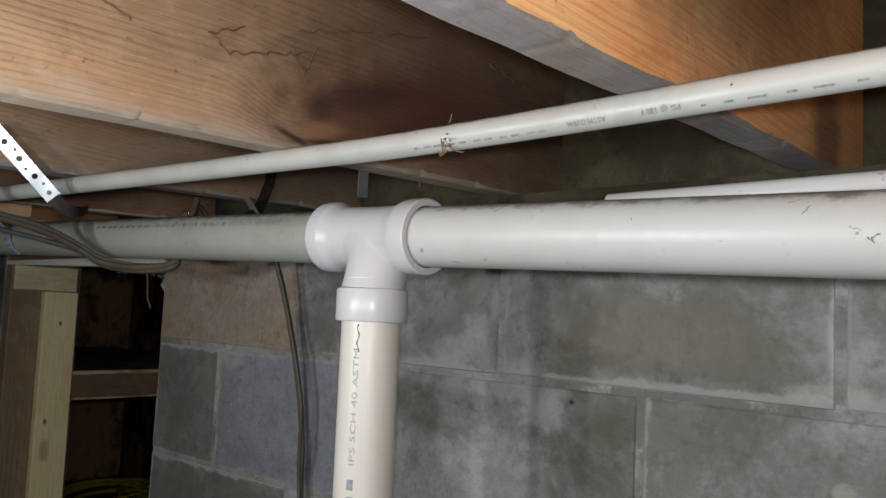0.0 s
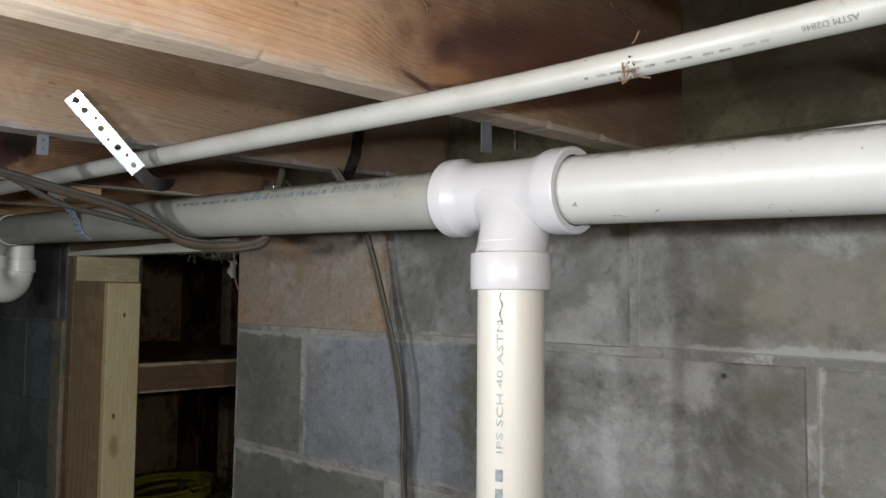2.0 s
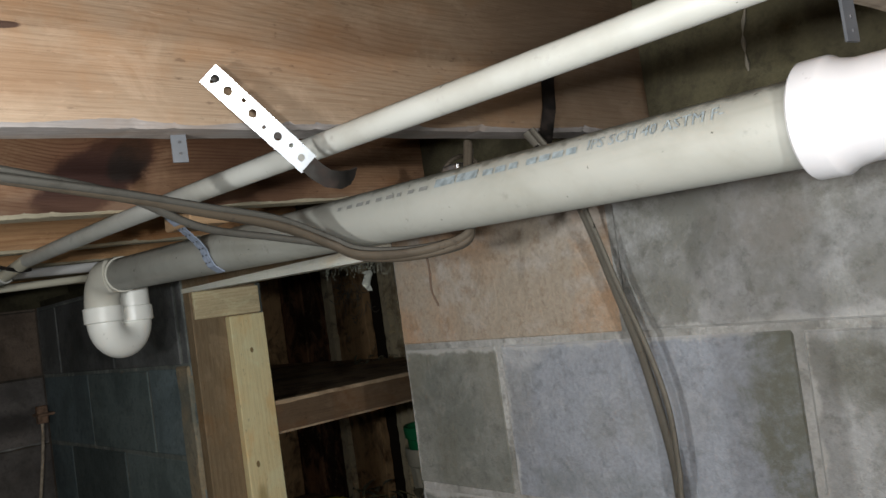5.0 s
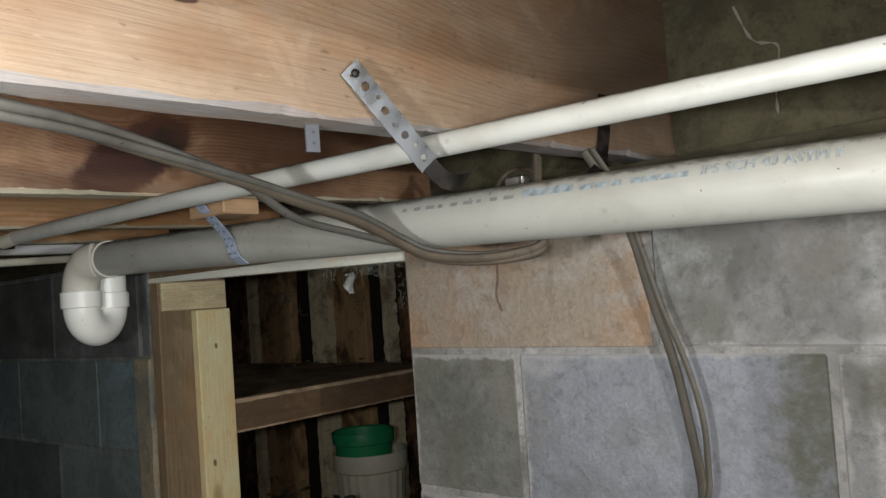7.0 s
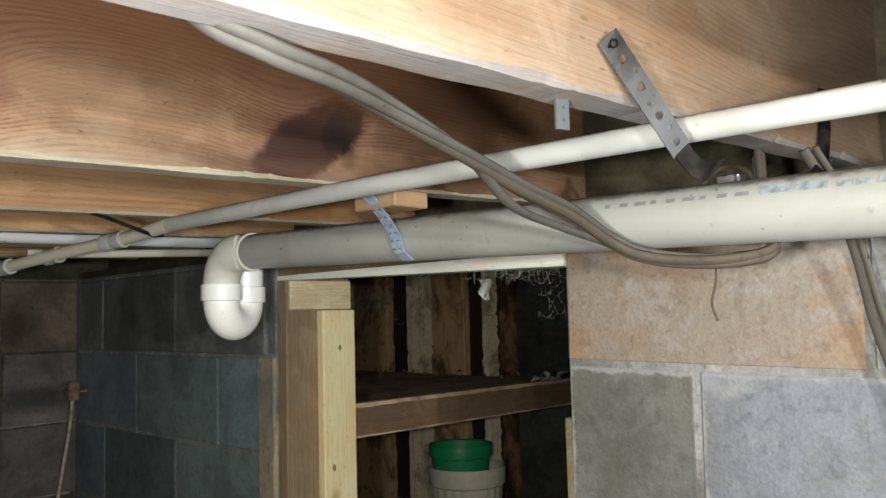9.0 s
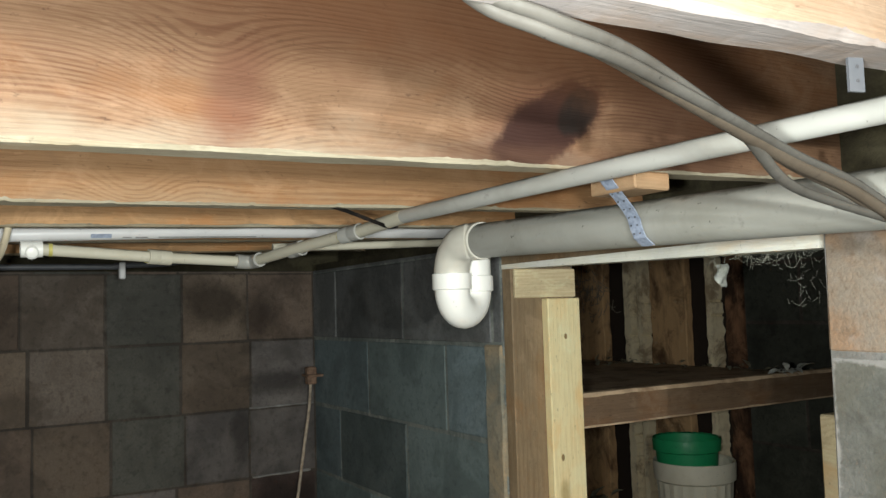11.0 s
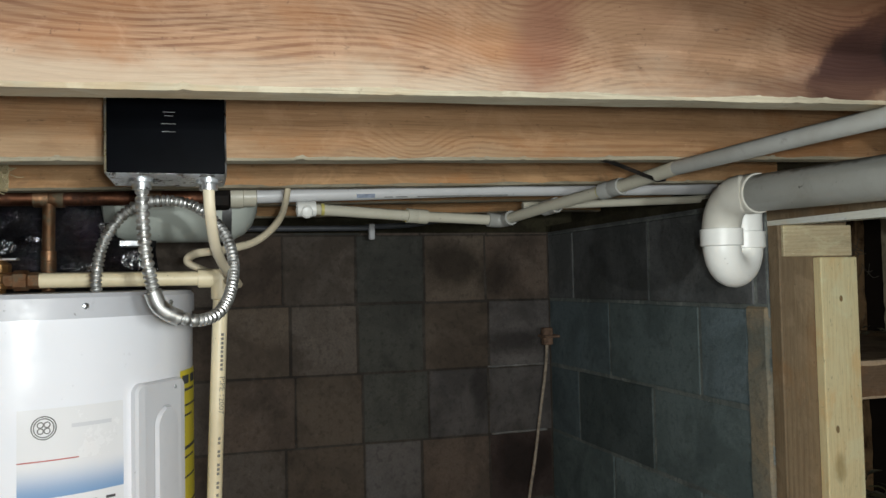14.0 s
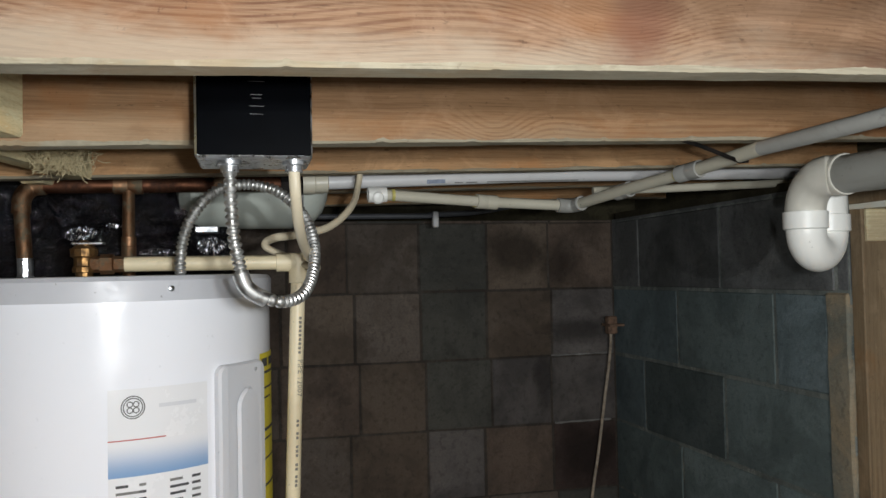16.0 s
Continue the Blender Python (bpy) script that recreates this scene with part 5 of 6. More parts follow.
def armour(points, r=0.0066, pitch=0.0058):
    """Spiral steel conduit: a tube whose radius ripples."""
    line = curve(points, 10)
    fine = []
    for a, b in zip(line, line[1:]):
        n = max(1, int((b - a).length / (pitch / 4)))
        fine += [a.lerp(b, i / n) for i in range(n)]
    fine.append(line[-1])
    return sweep(bmesh.new(), fine, lambda i: r + (0.0008, -0.0014, 0.0008, 0.0014)[i % 4], 16)


conduit = thing("metal_conduit", "bright flexible spiral steel conduit looping down to the heater", "conduit")
part("tube", armour([(-1.748, -0.161, 1.842), (-1.752, -0.160, 1.80), (-1.758, -0.157, 1.76), (-1.765, -0.149, 1.718)]), "conduit", conduit)
part("elbow", sweep(bmesh.new(), curve([(-1.765, -0.151, 1.722), (-1.768, -0.145, 1.706), (-1.772, -0.134, 1.696), (-1.776, -0.122, 1.690)], 5), 0.0098, 16), "conduit", conduit)
part("tube", armour([(-1.776, -0.122, 1.690), (-1.79, -0.098, 1.686), (-1.82, -0.075, 1.695), (-1.86, -0.060, 1.722), (-1.90, -0.056, 1.765), (-1.93, -0.070, 1.805), (-1.95, -0.105, 1.838), (-1.96, -0.15, 1.847), (-1.96, -0.19, 1.835), (-1.96, -0.222, 1.795), (-1.965, -0.234, 1.75), (-1.97, -0.235, 1.718)], 0.0066), "conduit", conduit)
cream = [(-1.748, -0.088, 1.842), (-1.755, -0.086, 1.81), (-1.80, -0.080, 1.775), (-1.88, -0.068, 1.752), (-1.96, -0.052, 1.735), (-2.01, -0.046, 1.728), (-2.05, -0.060, 1.735), (-2.08, -0.095, 1.752), (-2.09, -0.118, 1.765), (-2.10, -0.105, 1.778), (-2.12, -0.06, 1.785), (-2.16, -0.01, 1.80), (-2.20, 0.03, 1.835), (-2.25, 0.05, 1.88), (-2.26, 0.06, 1.95)]
cable(cream, 0.0068, "cable_cream", "cream sheathed electric cable from the junction box", "", 0.8)

# ---------------------------------------------------------------- water heater
HC, HR, HTOP = Vector((-2.150, -0.362, 0)), 0.25, 1.722
heater = thing("water_heater", "tall white electric water heater on the floor", "water heater")
part("tank", lathe(bmesh.new(), (HC.x, HC.y, FLOOR), (0, 0, 1), [(0, HR - 0.005), (0.01, HR), (HTOP - 0.032 - FLOOR, HR)], 96), "enamel", heater, "glossy white enamelled shell")
part("top_cap", lathe(bmesh.new(), (HC.x, HC.y, HTOP - 0.034), (0, 0, 1), [(0, HR), (0.0, HR + 0.003), (0.027, HR + 0.003), (0.033, HR - 0.002), (0.034, HR - 0.012), (0.034, 0.01)], 96), "enamel_grey", heater, "grey pressed-steel top cap")


def on_heater(turn, z, out=0.001):
    a = radians(turn)
    return Vector((HC.x + (HR + out) * math.cos(a), HC.y + (HR + out) * math.sin(a), z))


def turn_of(y, x):
    return math.degrees(math.atan2(y - HC.y, x - HC.x))


for t in (turn_of(-0.245, -1.93), turn_of(-0.13, -2.02)):
    p = on_heater(t, HTOP - 0.018, 0.003)
    part("screw", lathe(bmesh.new(), p, p - Vector((HC.x, HC.y, p.z)), [(0, 0.0045), (0.002, 0.004), (0.003, 0.0015)], 12), "galv", heater)


def curved(t0, t1, z0, z1, out, n=14):
    """A sheet that lies on the shell."""
    bm = bmesh.new()
    lo = [bm.verts.new(on_heater(t0 + (t1 - t0) * i / n, z0, out)) for i in range(n + 1)]
    hi = [bm.verts.new(on_heater(t0 + (t1 - t0) * i / n, z1, out)) for i in range(n + 1)]
    for i in range(n):
        bm.faces.new((lo[i], lo[i + 1], hi[i + 1], hi[i]))
    return bm


# access panel: a pressed plate with a raised middle and rounded corners
PT0, PT1, PZ1 = 43.0, 66.5, 1.594
panel = part("access_panel", bmesh.new(), "panel_grey", heater, "grey pressed access panel")
bm = bmesh.new()


def plate(bm, t0, t1, z0, z1, out0, out1, corner, n=8):
    """A plate on the shell with rounded corners and a sloping rim."""
    k = math.pi / 180 * HR
    w, h = (t1 - t0) * k, z1 - z0
    rings = []
    for inset, out in ((0.0, out0), (0.0, out1 * 0.7), (0.003, out1), (0.006, out1)):
        ring = []
        c = max(corner - inset, 0.002)
        for cx, cz, a0 in ((w - corner, h - corner, 0), (corner, h - corner, 90), (corner, corner, 180), (w - corner, corner, 270)):
            for i in range(n + 1):
                a = radians(a0 + 90 * i / n)
                ring.append(on_heater(t0 + (cx + c * math.cos(a)) / k, z0 + cz + c * math.sin(a), out))
        rings.append([bm.verts.new(p) for p in ring])
    for r1, r2 in zip(rings, rings[1:]):
        for i in range(len(r1)):
            bm.faces.new((r1[i], r1[(i + 1) % len(r1)], r2[(i + 1) % len(r1)], r2[i]))
    m = len(rings[-1])
    last = rings[-1]
    half = (n + 1)
    top = last[: 2 * half]
    low = last[2 * half:][::-1]
    for i in range(2 * half - 1):
        bm.faces.new((top[i], top[i + 1], low[i + 1], low[i]))


plate(bm, PT0, PT1, 1.06, PZ1, 0.0, 0.012, 0.014)
bm.to_mesh(panel.data)
bm.free()
for f in panel.data.polygons:
    f.use_smooth = False
bm = bmesh.new()
plate(bm, PT0 + 7.0, PT1 - 6.0, 1.12, PZ1 - 0.035, 0.012, 0.017, 0.028)
part("panel_relief", bm, "panel_grey", panel)
p = on_heater(60.0, PZ1 - 0.012, 0.012)
part("panel_screw", lathe(bmesh.new(), p, p - Vector((HC.x, HC.y, p.z)), [(0, 0.003), (0.0015, 0.002)], 10), "galv", panel)
part("energy_sticker", curved(68.0, 88.0, 1.30, 1.600, 0.0012), "label_yellow", heater, "yellow energy label")
for z, n, t0, t1 in ((1.592, 0.013, 69.5, 76), (1.592, 0.013, 78, 85), (1.572, 0.004, 69.5, 84), (1.548, 0.003, 69.5, 86), (1.533, 0.003, 69.5, 80), (1.485, 0.005, 69.5, 86), (1.470, 0.003, 69.5, 82), (1.44, 0.003, 69.5, 84), (1.40, 0.004, 69.5, 86)):
    part("sticker_bar", curved(t0, t1, z - n, z, 0.0018, 5), "ink_dark", heater)
part("label", curved(9.5, 40.0, 1.30, 1.575, 0.001), "label_white", heater, "white and blue maker's label")
part("label_band", curved(9.5, 40.0, 1.462, 1.5075, 0.0015), "label_blue", heater, "blue band")
part("label_line", curved(9.5, 26.0, 1.5085, 1.5100, 0.0015), "label_red", heater, "thin red line")
part("data_plate", curved(10.5, 39.0, 1.330, 1.462, 0.0022), "label_white", heater, "white printed data table")
part("label_rule", curved(10.5, 39.0, 1.404, 1.410, 0.0026), "strap_blue", heater)
for k in range(5):
    for t0, t1 in ((11.5, 15 + (k * 3) % 4), (18, 20 + (k * 5) % 5), (27, 31 + (k * 2) % 3), (34, 37)):
        part("label_bar", curved(t0, t1, 1.449 - 0.009 * k, 1.4525 - 0.009 * k, 0.0027, 4), "ink_dark" if (k + int(t0)) % 3 else "ink_grey", heater)
# round maker's badge as a plain ring and petals
p = on_heater(16.5, 1.551, 0.0015)
way = p - Vector((HC.x, HC.y, p.z))
bm = bmesh.new()
side = Vector((0, 0, 1)).cross(way).normalized()
for r in (0.0145, 0.0118):
    sweep(bm, arc(p, side, (0, 0, 1), r, 0, 360, 28), 0.0008, 6, False)
for k in range(4):
    a = radians(45 + 90 * k)
    q = p + 0.0055 * (math.cos(a) * side + math.sin(a) * Vector((0, 0, 1)))
    sweep(bm, arc(q, side, (0, 0, 1), 0.0035, 0, 360, 14), 0.0008, 6, False)
part("badge", bm, "ink_grey", heater, "grey round badge")
bm = bmesh.new()
join(bm, curved(24, 36, 1.548, 1.553, 0.0016, 6))
part("badge_bar", bm, "panel_grey", heater)

# relief pipe on the heater's top
relief = thing("discharge_pipe", "cream plastic relief pipe from a brass valve down beside the heater", "pipe")
RX, RZ = -2.060, 1.740
part("pipe", sweep(bmesh.new(), [(RX, -0.335, RZ), (RX, -0.08, RZ - 0.001)], 0.0112, 20), "cpvc_tan", relief, "yellowed plastic pipe")
part("tee", coupling(bmesh.new(), (RX, -0.080, RZ - 0.001), (0, 1, 0), 0.045, 0.0145), "cpvc_tan", relief)
part("elbow", lathe(bmesh.new(), (RX, -0.069, RZ + 0.012), (0, 0, -1), [(0, 0.0145), (0.045, 0.0145), (0.046, 0.0115)], 20), "cpvc_tan", relief)
part("pipe", sweep(bmesh.new(), [(RX, -0.069, RZ - 0.02), (RX, -0.078, 1.5), (RX, -0.085, 1.3), (RX, -0.10, FLOOR + 0.05)], 0.0112, 20), "cpvc_tan", relief, "yellowed plastic pipe")
VY = -0.377
part("valve", lathe(bmesh.new(), (RX, VY, HTOP - 0.002), (0, 0, 1), [(0, 0.012), (0.008, 0.012), (0.009, 0.0165), (0.016, 0.0165), (0.018, 0.0145), (0.030, 0.0145), (0.032, 0.019), (0.043, 0.0195), (0.046, 0.015), (0.052, 0.009), (0.056, 0.004)], 12), "brass", relief, "tarnished brass relief valve")
part("valve_outlet", lathe(bmesh.new(), (RX, VY + 0.010, RZ), (0, 1, 0), [(0, 0.0125), (0.012, 0.0125), (0.013, 0.0155), (0.030, 0.0155), (0.032, 0.0125), (0.046, 0.0125)], 10), "copper_green", relief, "brown threaded adapter")
part("lever", box(bmesh.new(), (RX - 0.012, VY - 0.015, 1.769), (RX + 0.012, VY + 0.028, 1.7725), 0.001, None), "galv", relief, "flat steel test lever")


def on_relief(u, v):
    z = 1.665 - u
    a = radians(12) + v / 0.0112
    y = -0.069 - 0.0409 * (1.72 - z)
    return Vector((RX + 0.0118 * math.cos(a), y + 0.0118 * math.sin(a), z))


lettering("print", "PIPE 12007", 0.0125, lambda u, v: on_relief(u + 0.075, v), "ink_worn", relief, "dark printing")
bar_row([(u, 0.0042) for u in (0.010, 0.0165, 0.023, 0.0295, 0.036, 0.0425, 0.049, 0.0555, 0.062, 0.166, 0.1725, 0.185, 0.1915, 0.205, 0.2115, 0.218, 0.232, 0.2385, 0.25, 0.2565, 0.263)], 0.0040, on_relief, "ink_worn", relief, "dark printing")

# copper lines over the heater
cop = thing("copper_pipe", "brown tarnished copper water lines above the heater", "copper pipe")
part("pipe", sweep(bmesh.new(), [(-2.324, -0.08, 1.889), (-2.324, -0.52, 1.884)], 0.0136, 24), "copper", cop)
part("elbow", sweep(bmesh.new(), curve([(-2.324, -0.49, 1.884), (-2.324, -0.512, 1.880), (-2.315, -0.524, 1.862), (-2.31, -0.525, 1.835)], 5), 0.0156, 20), "copper_green", cop)
part("pipe", sweep(bmesh.new(), [(-2.31, -0.525, 1.85), (-2.295, -0.515, HTOP + 0.02)], 0.0126, 20), "copper_green", cop)
part("nipple", lathe(bmesh.new(), (-2.295, -0.515, HTOP - 0.01), (0, 0, 1), [(0, 0.016), (0.012, 0.016), (0.014, 0.013), (0.045, 0.013)], 12), "galv", cop)
part("tee", coupling(bmesh.new(), (-2.324, -0.352, 1.8855), (0, 1, 0), 0.05, 0.0160), "copper_green", cop)
part("pipe", sweep(bmesh.new(), [(-2.324, -0.352, 1.885), (-2.312, -0.351, 1.82), (-2.29, -0.348, HTOP)], 0.0105, 18), "copper_green", cop)
part("coupling", coupling(bmesh.new(), (-2.324, -0.185, 1.888), (0, 1, 0), 0.04, 0.0158), "copper_green", cop)
part("coupling", coupling(bmesh.new(), (-2.303, -0.3495, 1.775), (0, 0, 1), 0.035, 0.0125), "copper_green", cop)

# hung expansion tank
xt = thing("expansion_tank", "pale green-white expansion tank hung under the joists", "tank")
TC = Vector((-2.45, -0.10, 1.898))
part("shell", lathe(bmesh.new(), TC + Vector((0, 0.112, 0)), (0, -1, 0), [(0, 0.010), (0.003, 0.030), (0.012, 0.052), (0.028, 0.070), (0.050, 0.081), (0.075, 0.0845), (0.24, 0.0845), (0.262, 0.078), (0.285, 0.052), (0.295, 0.015)], 48), "tank", xt)
part("hanger", ribbon(bmesh.new(), [TC + Vector((0.0855 * math.sin(a), 0.05, -0.0855 * math.cos(a))) for a in (radians(-90 + 10 * i) for i in range(19))], (0, 1, 0), 0.018, 0.001), "galv_dull", xt, "punched steel hanger band")

# crumpled black sheeting behind the heater's top, with added silver scraps as its glints
def crumple(y0, y1, z0, z1, x, seed, n=34, rough=0.05, oval=False):
    """A crumpled hanging sheet over (y, z), pushed in and out by layered ridged noise."""
    bm = bmesh.new()
    rows = []
    for i in range(n + 1):
        row = []
        for j in range(n + 1):
            y, z = y0 + (y1 - y0) * i / n, z0 + (z1 - z0) * j / n
            h = abs(noise.noise((y * 11 + seed, z * 11, seed))) * rough + abs(noise.noise((y * 30, z * 30, seed))) * rough * 0.5 + noise.noise((y * 80, z * 80, seed)) * rough * 0.15
            ragged = (0.25 if oval else 0.08) * (z1 - z0) * noise.noise((y * 40, seed, 2)) * (j / n)
            if oval:
                y = (y0 + y1) / 2 + (y - (y0 + y1) / 2) * math.sqrt(max(0.02, 1 - (2 * j / n - 1) ** 2))
            row.append(bm.verts.new((x + h, y + noise.noise((y * 20, z * 20, seed + 5)) * 0.01, z + ragged)))
        rows.append(row)
    for r1, r2 in zip(rows, rows[1:]):
        for k in range(n):
            bm.faces.new((r1[k], r2[k], r2[k + 1], r1[k + 1]))
    return bm


tagged(part("plastic_sheet", crumple(-0.78, -0.175, HTOP - 0.03, 1.925, -2.435, 1.7, 80, 0.028), "black_sheet", sharp=1.2), "crumpled glossy black plastic sheeting behind the heater", "plastic sheet")
# added scraps in place of bright reflections on the black sheet
for y0, y1, z0, z1, seed in ((-0.478, -0.415, 1.785, 1.818, 4.1), (-0.404, -0.375, 1.808, 1.826, 6.3), (-0.348, -0.280, 1.752, 1.780, 8.8), (-0.238, -0.188, 1.755, 1.800, 2.9), (-0.281, -0.250, 1.822, 1.852, 5.5)):
    tagged(part("foil", crumple(y0, y1, z0 + 0.004, z1 - 0.004, -2.392, seed, 12, 0.02, True), "foil", sharp=1.2), "added silver scrap that stands for a glint on the sheeting", "foil", "foil scraps")
tagged(part("tank_bracket", box(bmesh.new(), (-2.41, -0.243, 1.802), (-2.37, -0.200, 1.815), 0.002), "galv"), "small pale metal bracket under the tank", "bracket")


# ---------------------------------------------------------------- hook and rod in the far corner
hk = thing("wall_bracket", "rusty iron bracket with a hanging rod in the corner", "bracket")
part("plate", box(bmesh.new(), (-3.115, 0.895, 1.548), (-3.055, 0.944, 1.556), 0.002), "rust", hk)
part("lug", box(bmesh.new(), (-3.10, 0.90, 1.525), (-3.075, 0.93, 1.578), 0.003), "rust", hk)
part("rod", sweep(bmesh.new(), curve([(-3.088, 0.915, 1.55), (-3.09, 0.909, 1.46), (-3.10, 0.893, 1.33), (-3.10, 0.868, 1.17), (-3.10, 0.846, 1.05), (-3.10, 0.82, 0.85), (-3.10, 0.78, FLOOR)], 5), 0.0045, 10), "rod", hk, "pale crusted rod")

# ---------------------------------------------------------------- things in the space beyond
def pot(name, at, r_top, r_low, h, ribs, material, label):
    """A planter with a rolled rim; ribs flute its side."""
    bm = bmesh.new()
    n = 72
    prof = [(0.0, r_low), (h * 0.80, r_top * 0.93), (h * 0.82, r_top), (h * 0.97, r_top * 1.02), (h, r_top), (h * 0.98, r_top * 0.94), (h * 0.15, r_low * 0.93)]
    rings = []
    for s, r in prof:
        ring = []
        for k in range(n):
            a = 2 * math.pi * k / n
            q = r * (1 + (0.018 * math.cos(a * ribs) if ribs and s < h * 0.81 else 0))
            ring.append(bm.verts.new((at[0] + q * math.cos(a), at[1] + q * math.sin(a), at[2] + s)))
        rings.append(ring)
    for r1, r2 in zip(rings, rings[1:]):
        for k in range(n):
            bm.faces.new((r1[k], r1[(k + 1) % n], r2[(k + 1) % n], r2[k]))
    bm.faces.new(rings[0][::-1])
    bm.faces.new(rings[-1])
    return tagged(part(name, bm, material), label, "flower pot")


ledge = thing("low_shelf", "dark low plank ledge under the shelf", "shelf")
part("board", box(bmesh.new(), (-3.95, 1.65, 0.84), (-2.1, 2.325, 0.87), 0.003), "old_plank", ledge)
for x in (-3.5, -2.3):
    part("leg", box(bmesh.new(), (x, 2.2, FLOOR), (x + 0.06, 2.26, 0.84)), "old_plank", ledge)
pot("flower_pot", (-2.715, 2.145, 0.87), 0.134, 0.104, 0.338, 22, "pot_white", "dirty white ribbed plastic flower pot")
pot("flower_pot", (-2.740, 2.14, 1.055), 0.112, 0.088, 0.226, 0, "pot_green", "bright green plastic flower pot nested in a white one")
# peeled plastic film by the header
bm = bmesh.new()
rows = []
for i in range(12):
    z = 1.806 - 0.0036 * i
    wide = 1.0 if i < 8 else 1.0 - 0.15 * (i - 7)
    rows.append([bm.verts.new((-1.703 + (0.0055 * (j - 2.5)) * wide + random.uniform(-0.001, 0.001), 1.150 + 0.004 * math.sin(i * 0.7 + j * 1.3), z + random.uniform(-0.001, 0.001))) for j in range(6)])
for r1, r2 in zip(rows, rows[1:]):
    for j in range(5):
        bm.faces.new((r1[j], r1[j + 1], r2[j + 1], r2[j]))
bmesh.ops.solidify(bm, geom=bm.faces[:], thickness=0.0004)
tagged(part("plastic_scrap", bm, "film"), "torn scrap of clear plastic film hanging from the header", "plastic scrap")


def threads(name, n, centre, spread, length, r, material, label, category, droop=0.4):
    """Many fine strands as one mass."""
    bm = bmesh.new()
    for _ in range(n):
        p = Vector(centre) + Vector([random.gauss(0, s) for s in spread])
        d = Vector([random.gauss(0, 1) for _ in range(3)]).normalized() * length * random.uniform(0.4, 1.2)
        mid = p + d * 0.5 + Vector((0, 0, -droop * d.length * random.random()))
        sweep(bm, curve([p, mid, p + d], 3), r, 4)
    return tagged(part(name, bm, material), label, category, kind="stuff")


threads("cobweb", 110, (-1.47, 0.99, 1.808), (0.05, 0.022, 0.006), 0.022, 0.00016, "silk", "dusty cobweb tangle under the header", "cobweb")
threads("cobweb", 26, (-1.48, 1.08, 1.765), (0.022, 0.02, 0.022), 0.022, 0.00016, "silk", "dusty cobweb tangle under the header", "cobweb")
threads("cobweb", 90, (-3.47, 2.36, 1.80), (0.07, 0.015, 0.06), 0.05, 0.0012, "web", "pale cobweb and fluff on the plank wall", "cobweb")


def leaves(name, n, centre, spread, long, material, label, category):
    """A heap of small curled leaves as one mass."""
    bm = bmesh.new()
    for _ in range(n):
        p = Vector(centre) + Vector([random.gauss(0, q) for q in spread])
        d = Vector((random.gauss(0, 1), random.gauss(0, 1), random.gauss(0.35, 0.5))).normalized()
        w = d.cross(Vector((random.gauss(0, 0.3), random.gauss(0, 0.3), 1))).normalized()
        up = w.cross(d)
        L = long * random.uniform(0.6, 1.3)
        rows = []
        for t, h in ((0, 0.02), (0.25, 0.20), (0.55, 0.26), (0.8, 0.15), (1, 0.01)):
            q = p + d * L * t - up * L * 0.5 * t * t
            rows.append([bm.verts.new(q + w * L * h + up * L * h * 0.35), bm.verts.new(q), bm.verts.new(q - w * L * h + up * L * h * 0.35)])
        for r1, r2 in zip(rows, rows[1:]):
            for k in range(2):
                bm.faces.new((r1[k], r1[k + 1], r2[k + 1], r2[k]))
    bmesh.ops.solidify(bm, geom=bm.faces[:], thickness=0.0006)
    return tagged(part(name, bm, material), label, category, kind="stuff")


leaves("dry_plants", 90, (-2.60, 1.93, 0.97), (0.17, 0.05, 0.04), 0.07, "leaf_dry", "dry brown-green plant leaves heaped before the pots", "dry plants")
leaves("dry_plants", 26, (-2.50, 1.92, 1.03), (0.10, 0.04, 0.03), 0.06, "leaf_pale", "pale withered leaves among the dry plants", "dry plants")
threads("dry_stalks", 20, (-2.62, 1.93, 0.99), (0.18, 0.05, 0.03), 0.14, 0.0025, "leaf_dry", "thin dry plant stalks among the leaves", "dry plants", -0.2)
threads("insect_husk", 12, (-0.362, 0.5885, 1.869), (0.0018, 0.0008, 0.0055), 0.012, 0.0006, "root", "dry insect husk stuck to the slim pipe", "insect husk", 0.2)


def cracks(points, r, label):
    return tagged(part("root_trail", sweep(bmesh.new(), curve(points, 4), r, 5), "root"), label, "root trail")


FX = -0.572


def wander(a, b, n, spread):
    """A crooked line over the joist's face from (y, z) to (y, z)."""
    out = []
    for i in range(n + 1):
        t = i / n
        out.append((FX + 0.0012 + random.uniform(0, 0.003), a[0] + (b[0] - a[0]) * t + random.uniform(-spread, spread), a[1] + (b[1] - a[1]) * t + random.uniform(-spread, spread)))
    return out


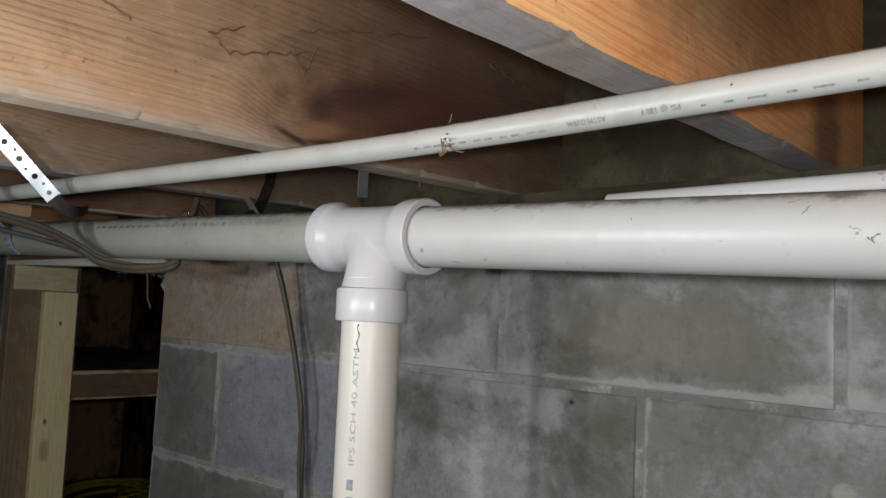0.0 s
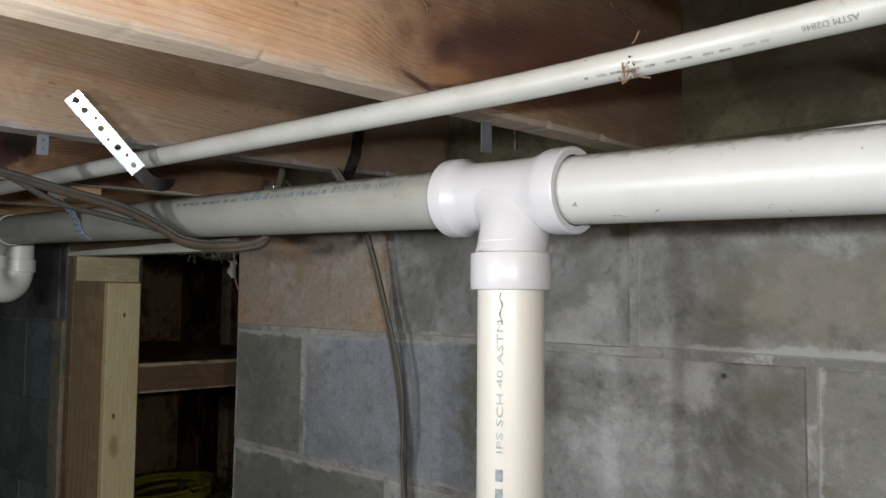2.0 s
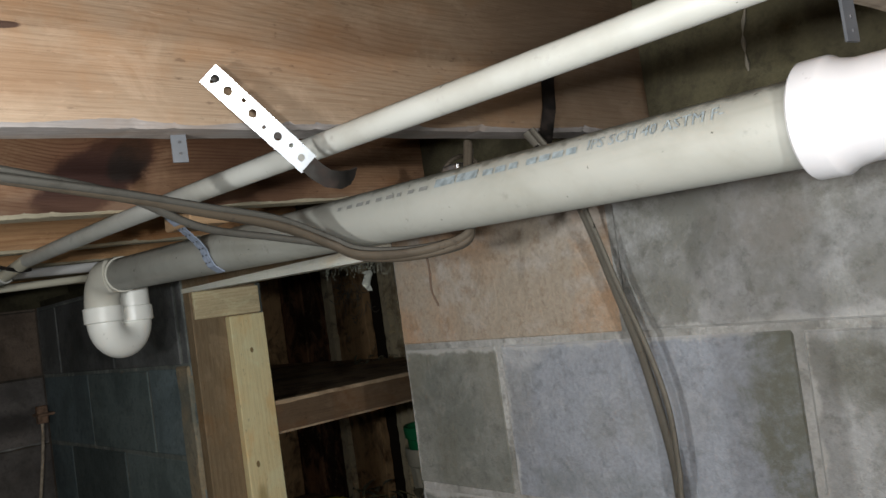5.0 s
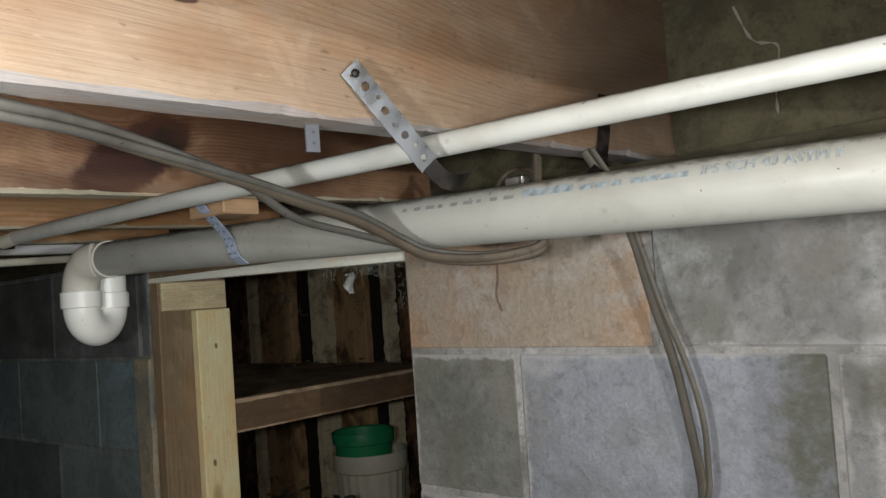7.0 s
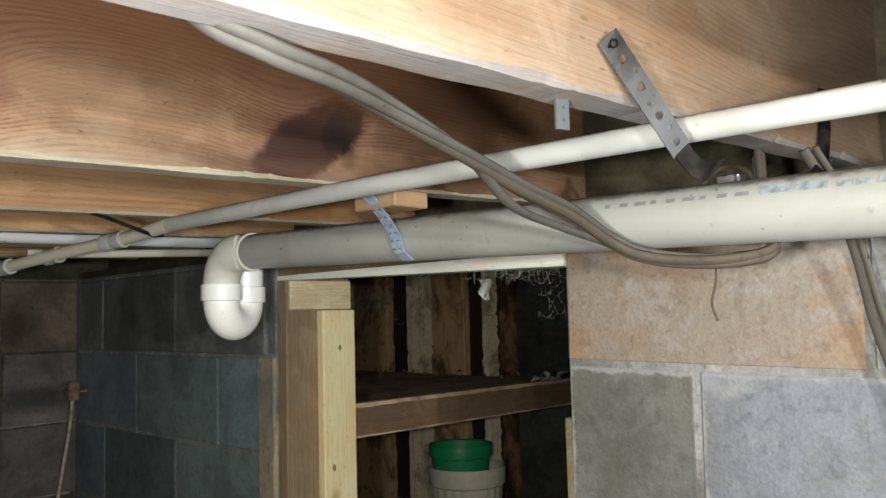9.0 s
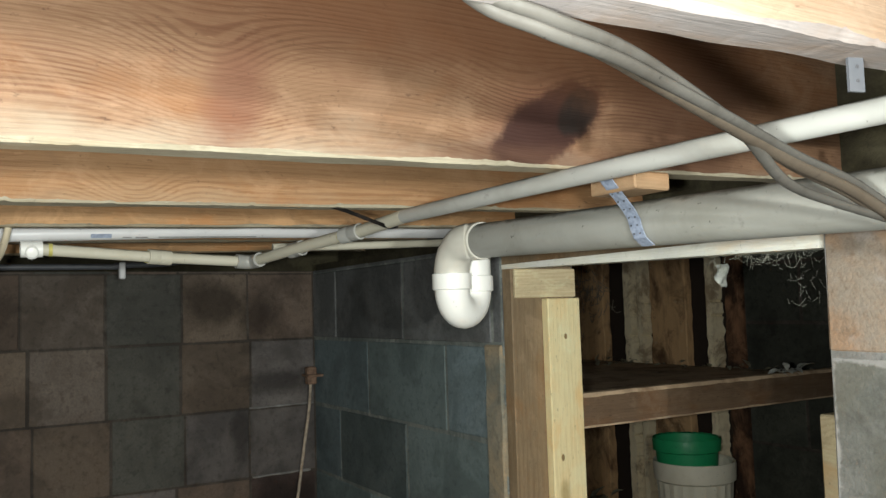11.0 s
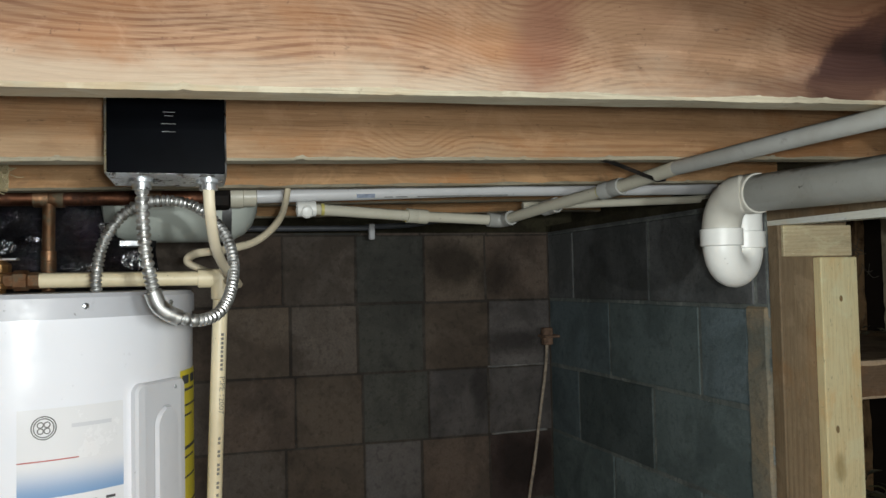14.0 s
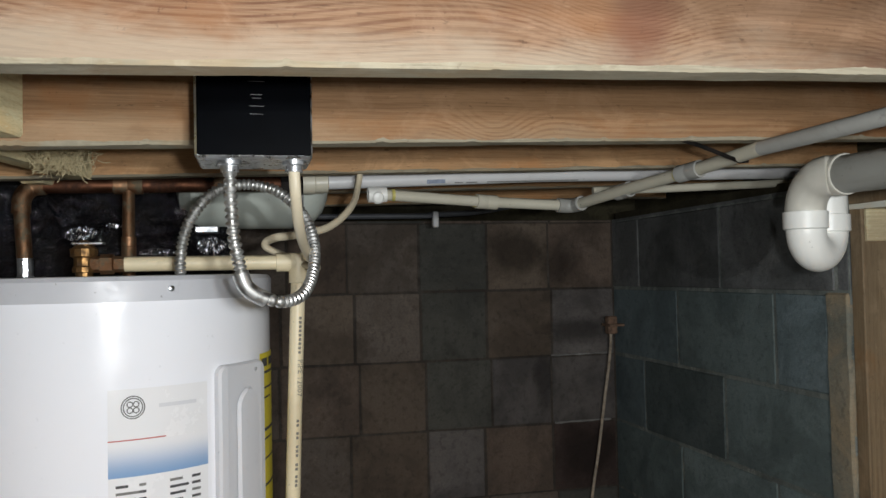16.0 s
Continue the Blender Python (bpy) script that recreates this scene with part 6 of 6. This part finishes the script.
for a, b, n, w in (((0.503, 1.973), (0.54, 1.989), 5, 0.003), ((0.503, 1.973), (0.525, 1.960), 4, 0.003), ((0.525, 1.960), (0.615, 1.985), 8, 0.005), ((0.594, 1.985), (0.611, 1.962), 4, 0.003), ((0.611, 1.962), (0.626, 1.995), 4, 0.003),
                   ((0.60, 2.003), (0.666, 2.022), 6, 0.004), ((0.666, 2.022), (0.786, 2.050), 9, 0.005), ((0.90, 2.053), (0.986, 2.039), 7, 0.006), ((0.402, 1.972), (0.431, 1.962), 4, 0.002)):
    cracks(wander(a, b, n * 2, w * 0.45), 0.0009, "thin dark dried root on the joist")
for pts in ([(-0.884, 1.083, 2.09), (-0.863, 1.081, 2.041), (-0.833, 1.082, 2.026), (-0.840, 1.08, 1.985), (-0.841, 1.082, 1.943)], [(-0.60, 1.083, 2.04), (-0.585, 1.08, 2.0), (-0.575, 1.082, 1.96)]):
    tagged(part("mud_trail", sweep(bmesh.new(), curve(pts, 6), lambda i: 0.0016 + 0.0010 * math.sin(i * 1.7) + 0.0006 * math.sin(i * 4.1), 6), "web"), "pale crusty insect mud tube on the rim board", "mud tube")


# coil of yellow cable on the low ledge
coil = thing("cable_coil", "loose tangled coil of dusty yellow cable on the ledge", "cable coil")
for k in range(7):
    r, tilt = 0.17 + random.uniform(-0.03, 0.03), random.uniform(-0.18, 0.18)
    c0 = Vector((-3.33 + random.uniform(-0.02, 0.02), 1.90 + random.uniform(-0.02, 0.02), 0.882 + 0.006 * k))
    pts = [c0 + Vector((r * math.cos(a) * 1.1, r * math.sin(a), 0.10 * r * math.sin(a) + 0.4 * tilt * r * math.cos(a) + 0.02)) for a in (2 * math.pi * i / 30 for i in range(31))]
    part("loop", sweep(bmesh.new(), pts, 0.0075, 8, False), "vinyl_yellow", coil)
leaves("debris", 46, (-2.85, 2.24, 1.514), (0.30, 0.06, 0.003), 0.03, "leaf_pale", "pale crumbs and litter along the shelf", "debris")
leaves("debris", 14, (-2.060, 1.80, 1.562), (0.006, 0.04, 0.002), 0.030, "film", "pale torn paper scraps on the shelf", "debris")
leaves("dry_leaves", 60, (-3.20, 2.12, 0.93), (0.20, 0.08, 0.03), 0.07, "leaf_pale", "pale dry leaves lying on the ledge", "dry leaves")


threads("insulation", 420, (-2.005, -0.398, 1.888), (0.010, 0.020, 0.008), 0.016, 0.0005, "insulation", "yellow fibre insulation tuft hanging beside the blocking", "insulation", 0.3)
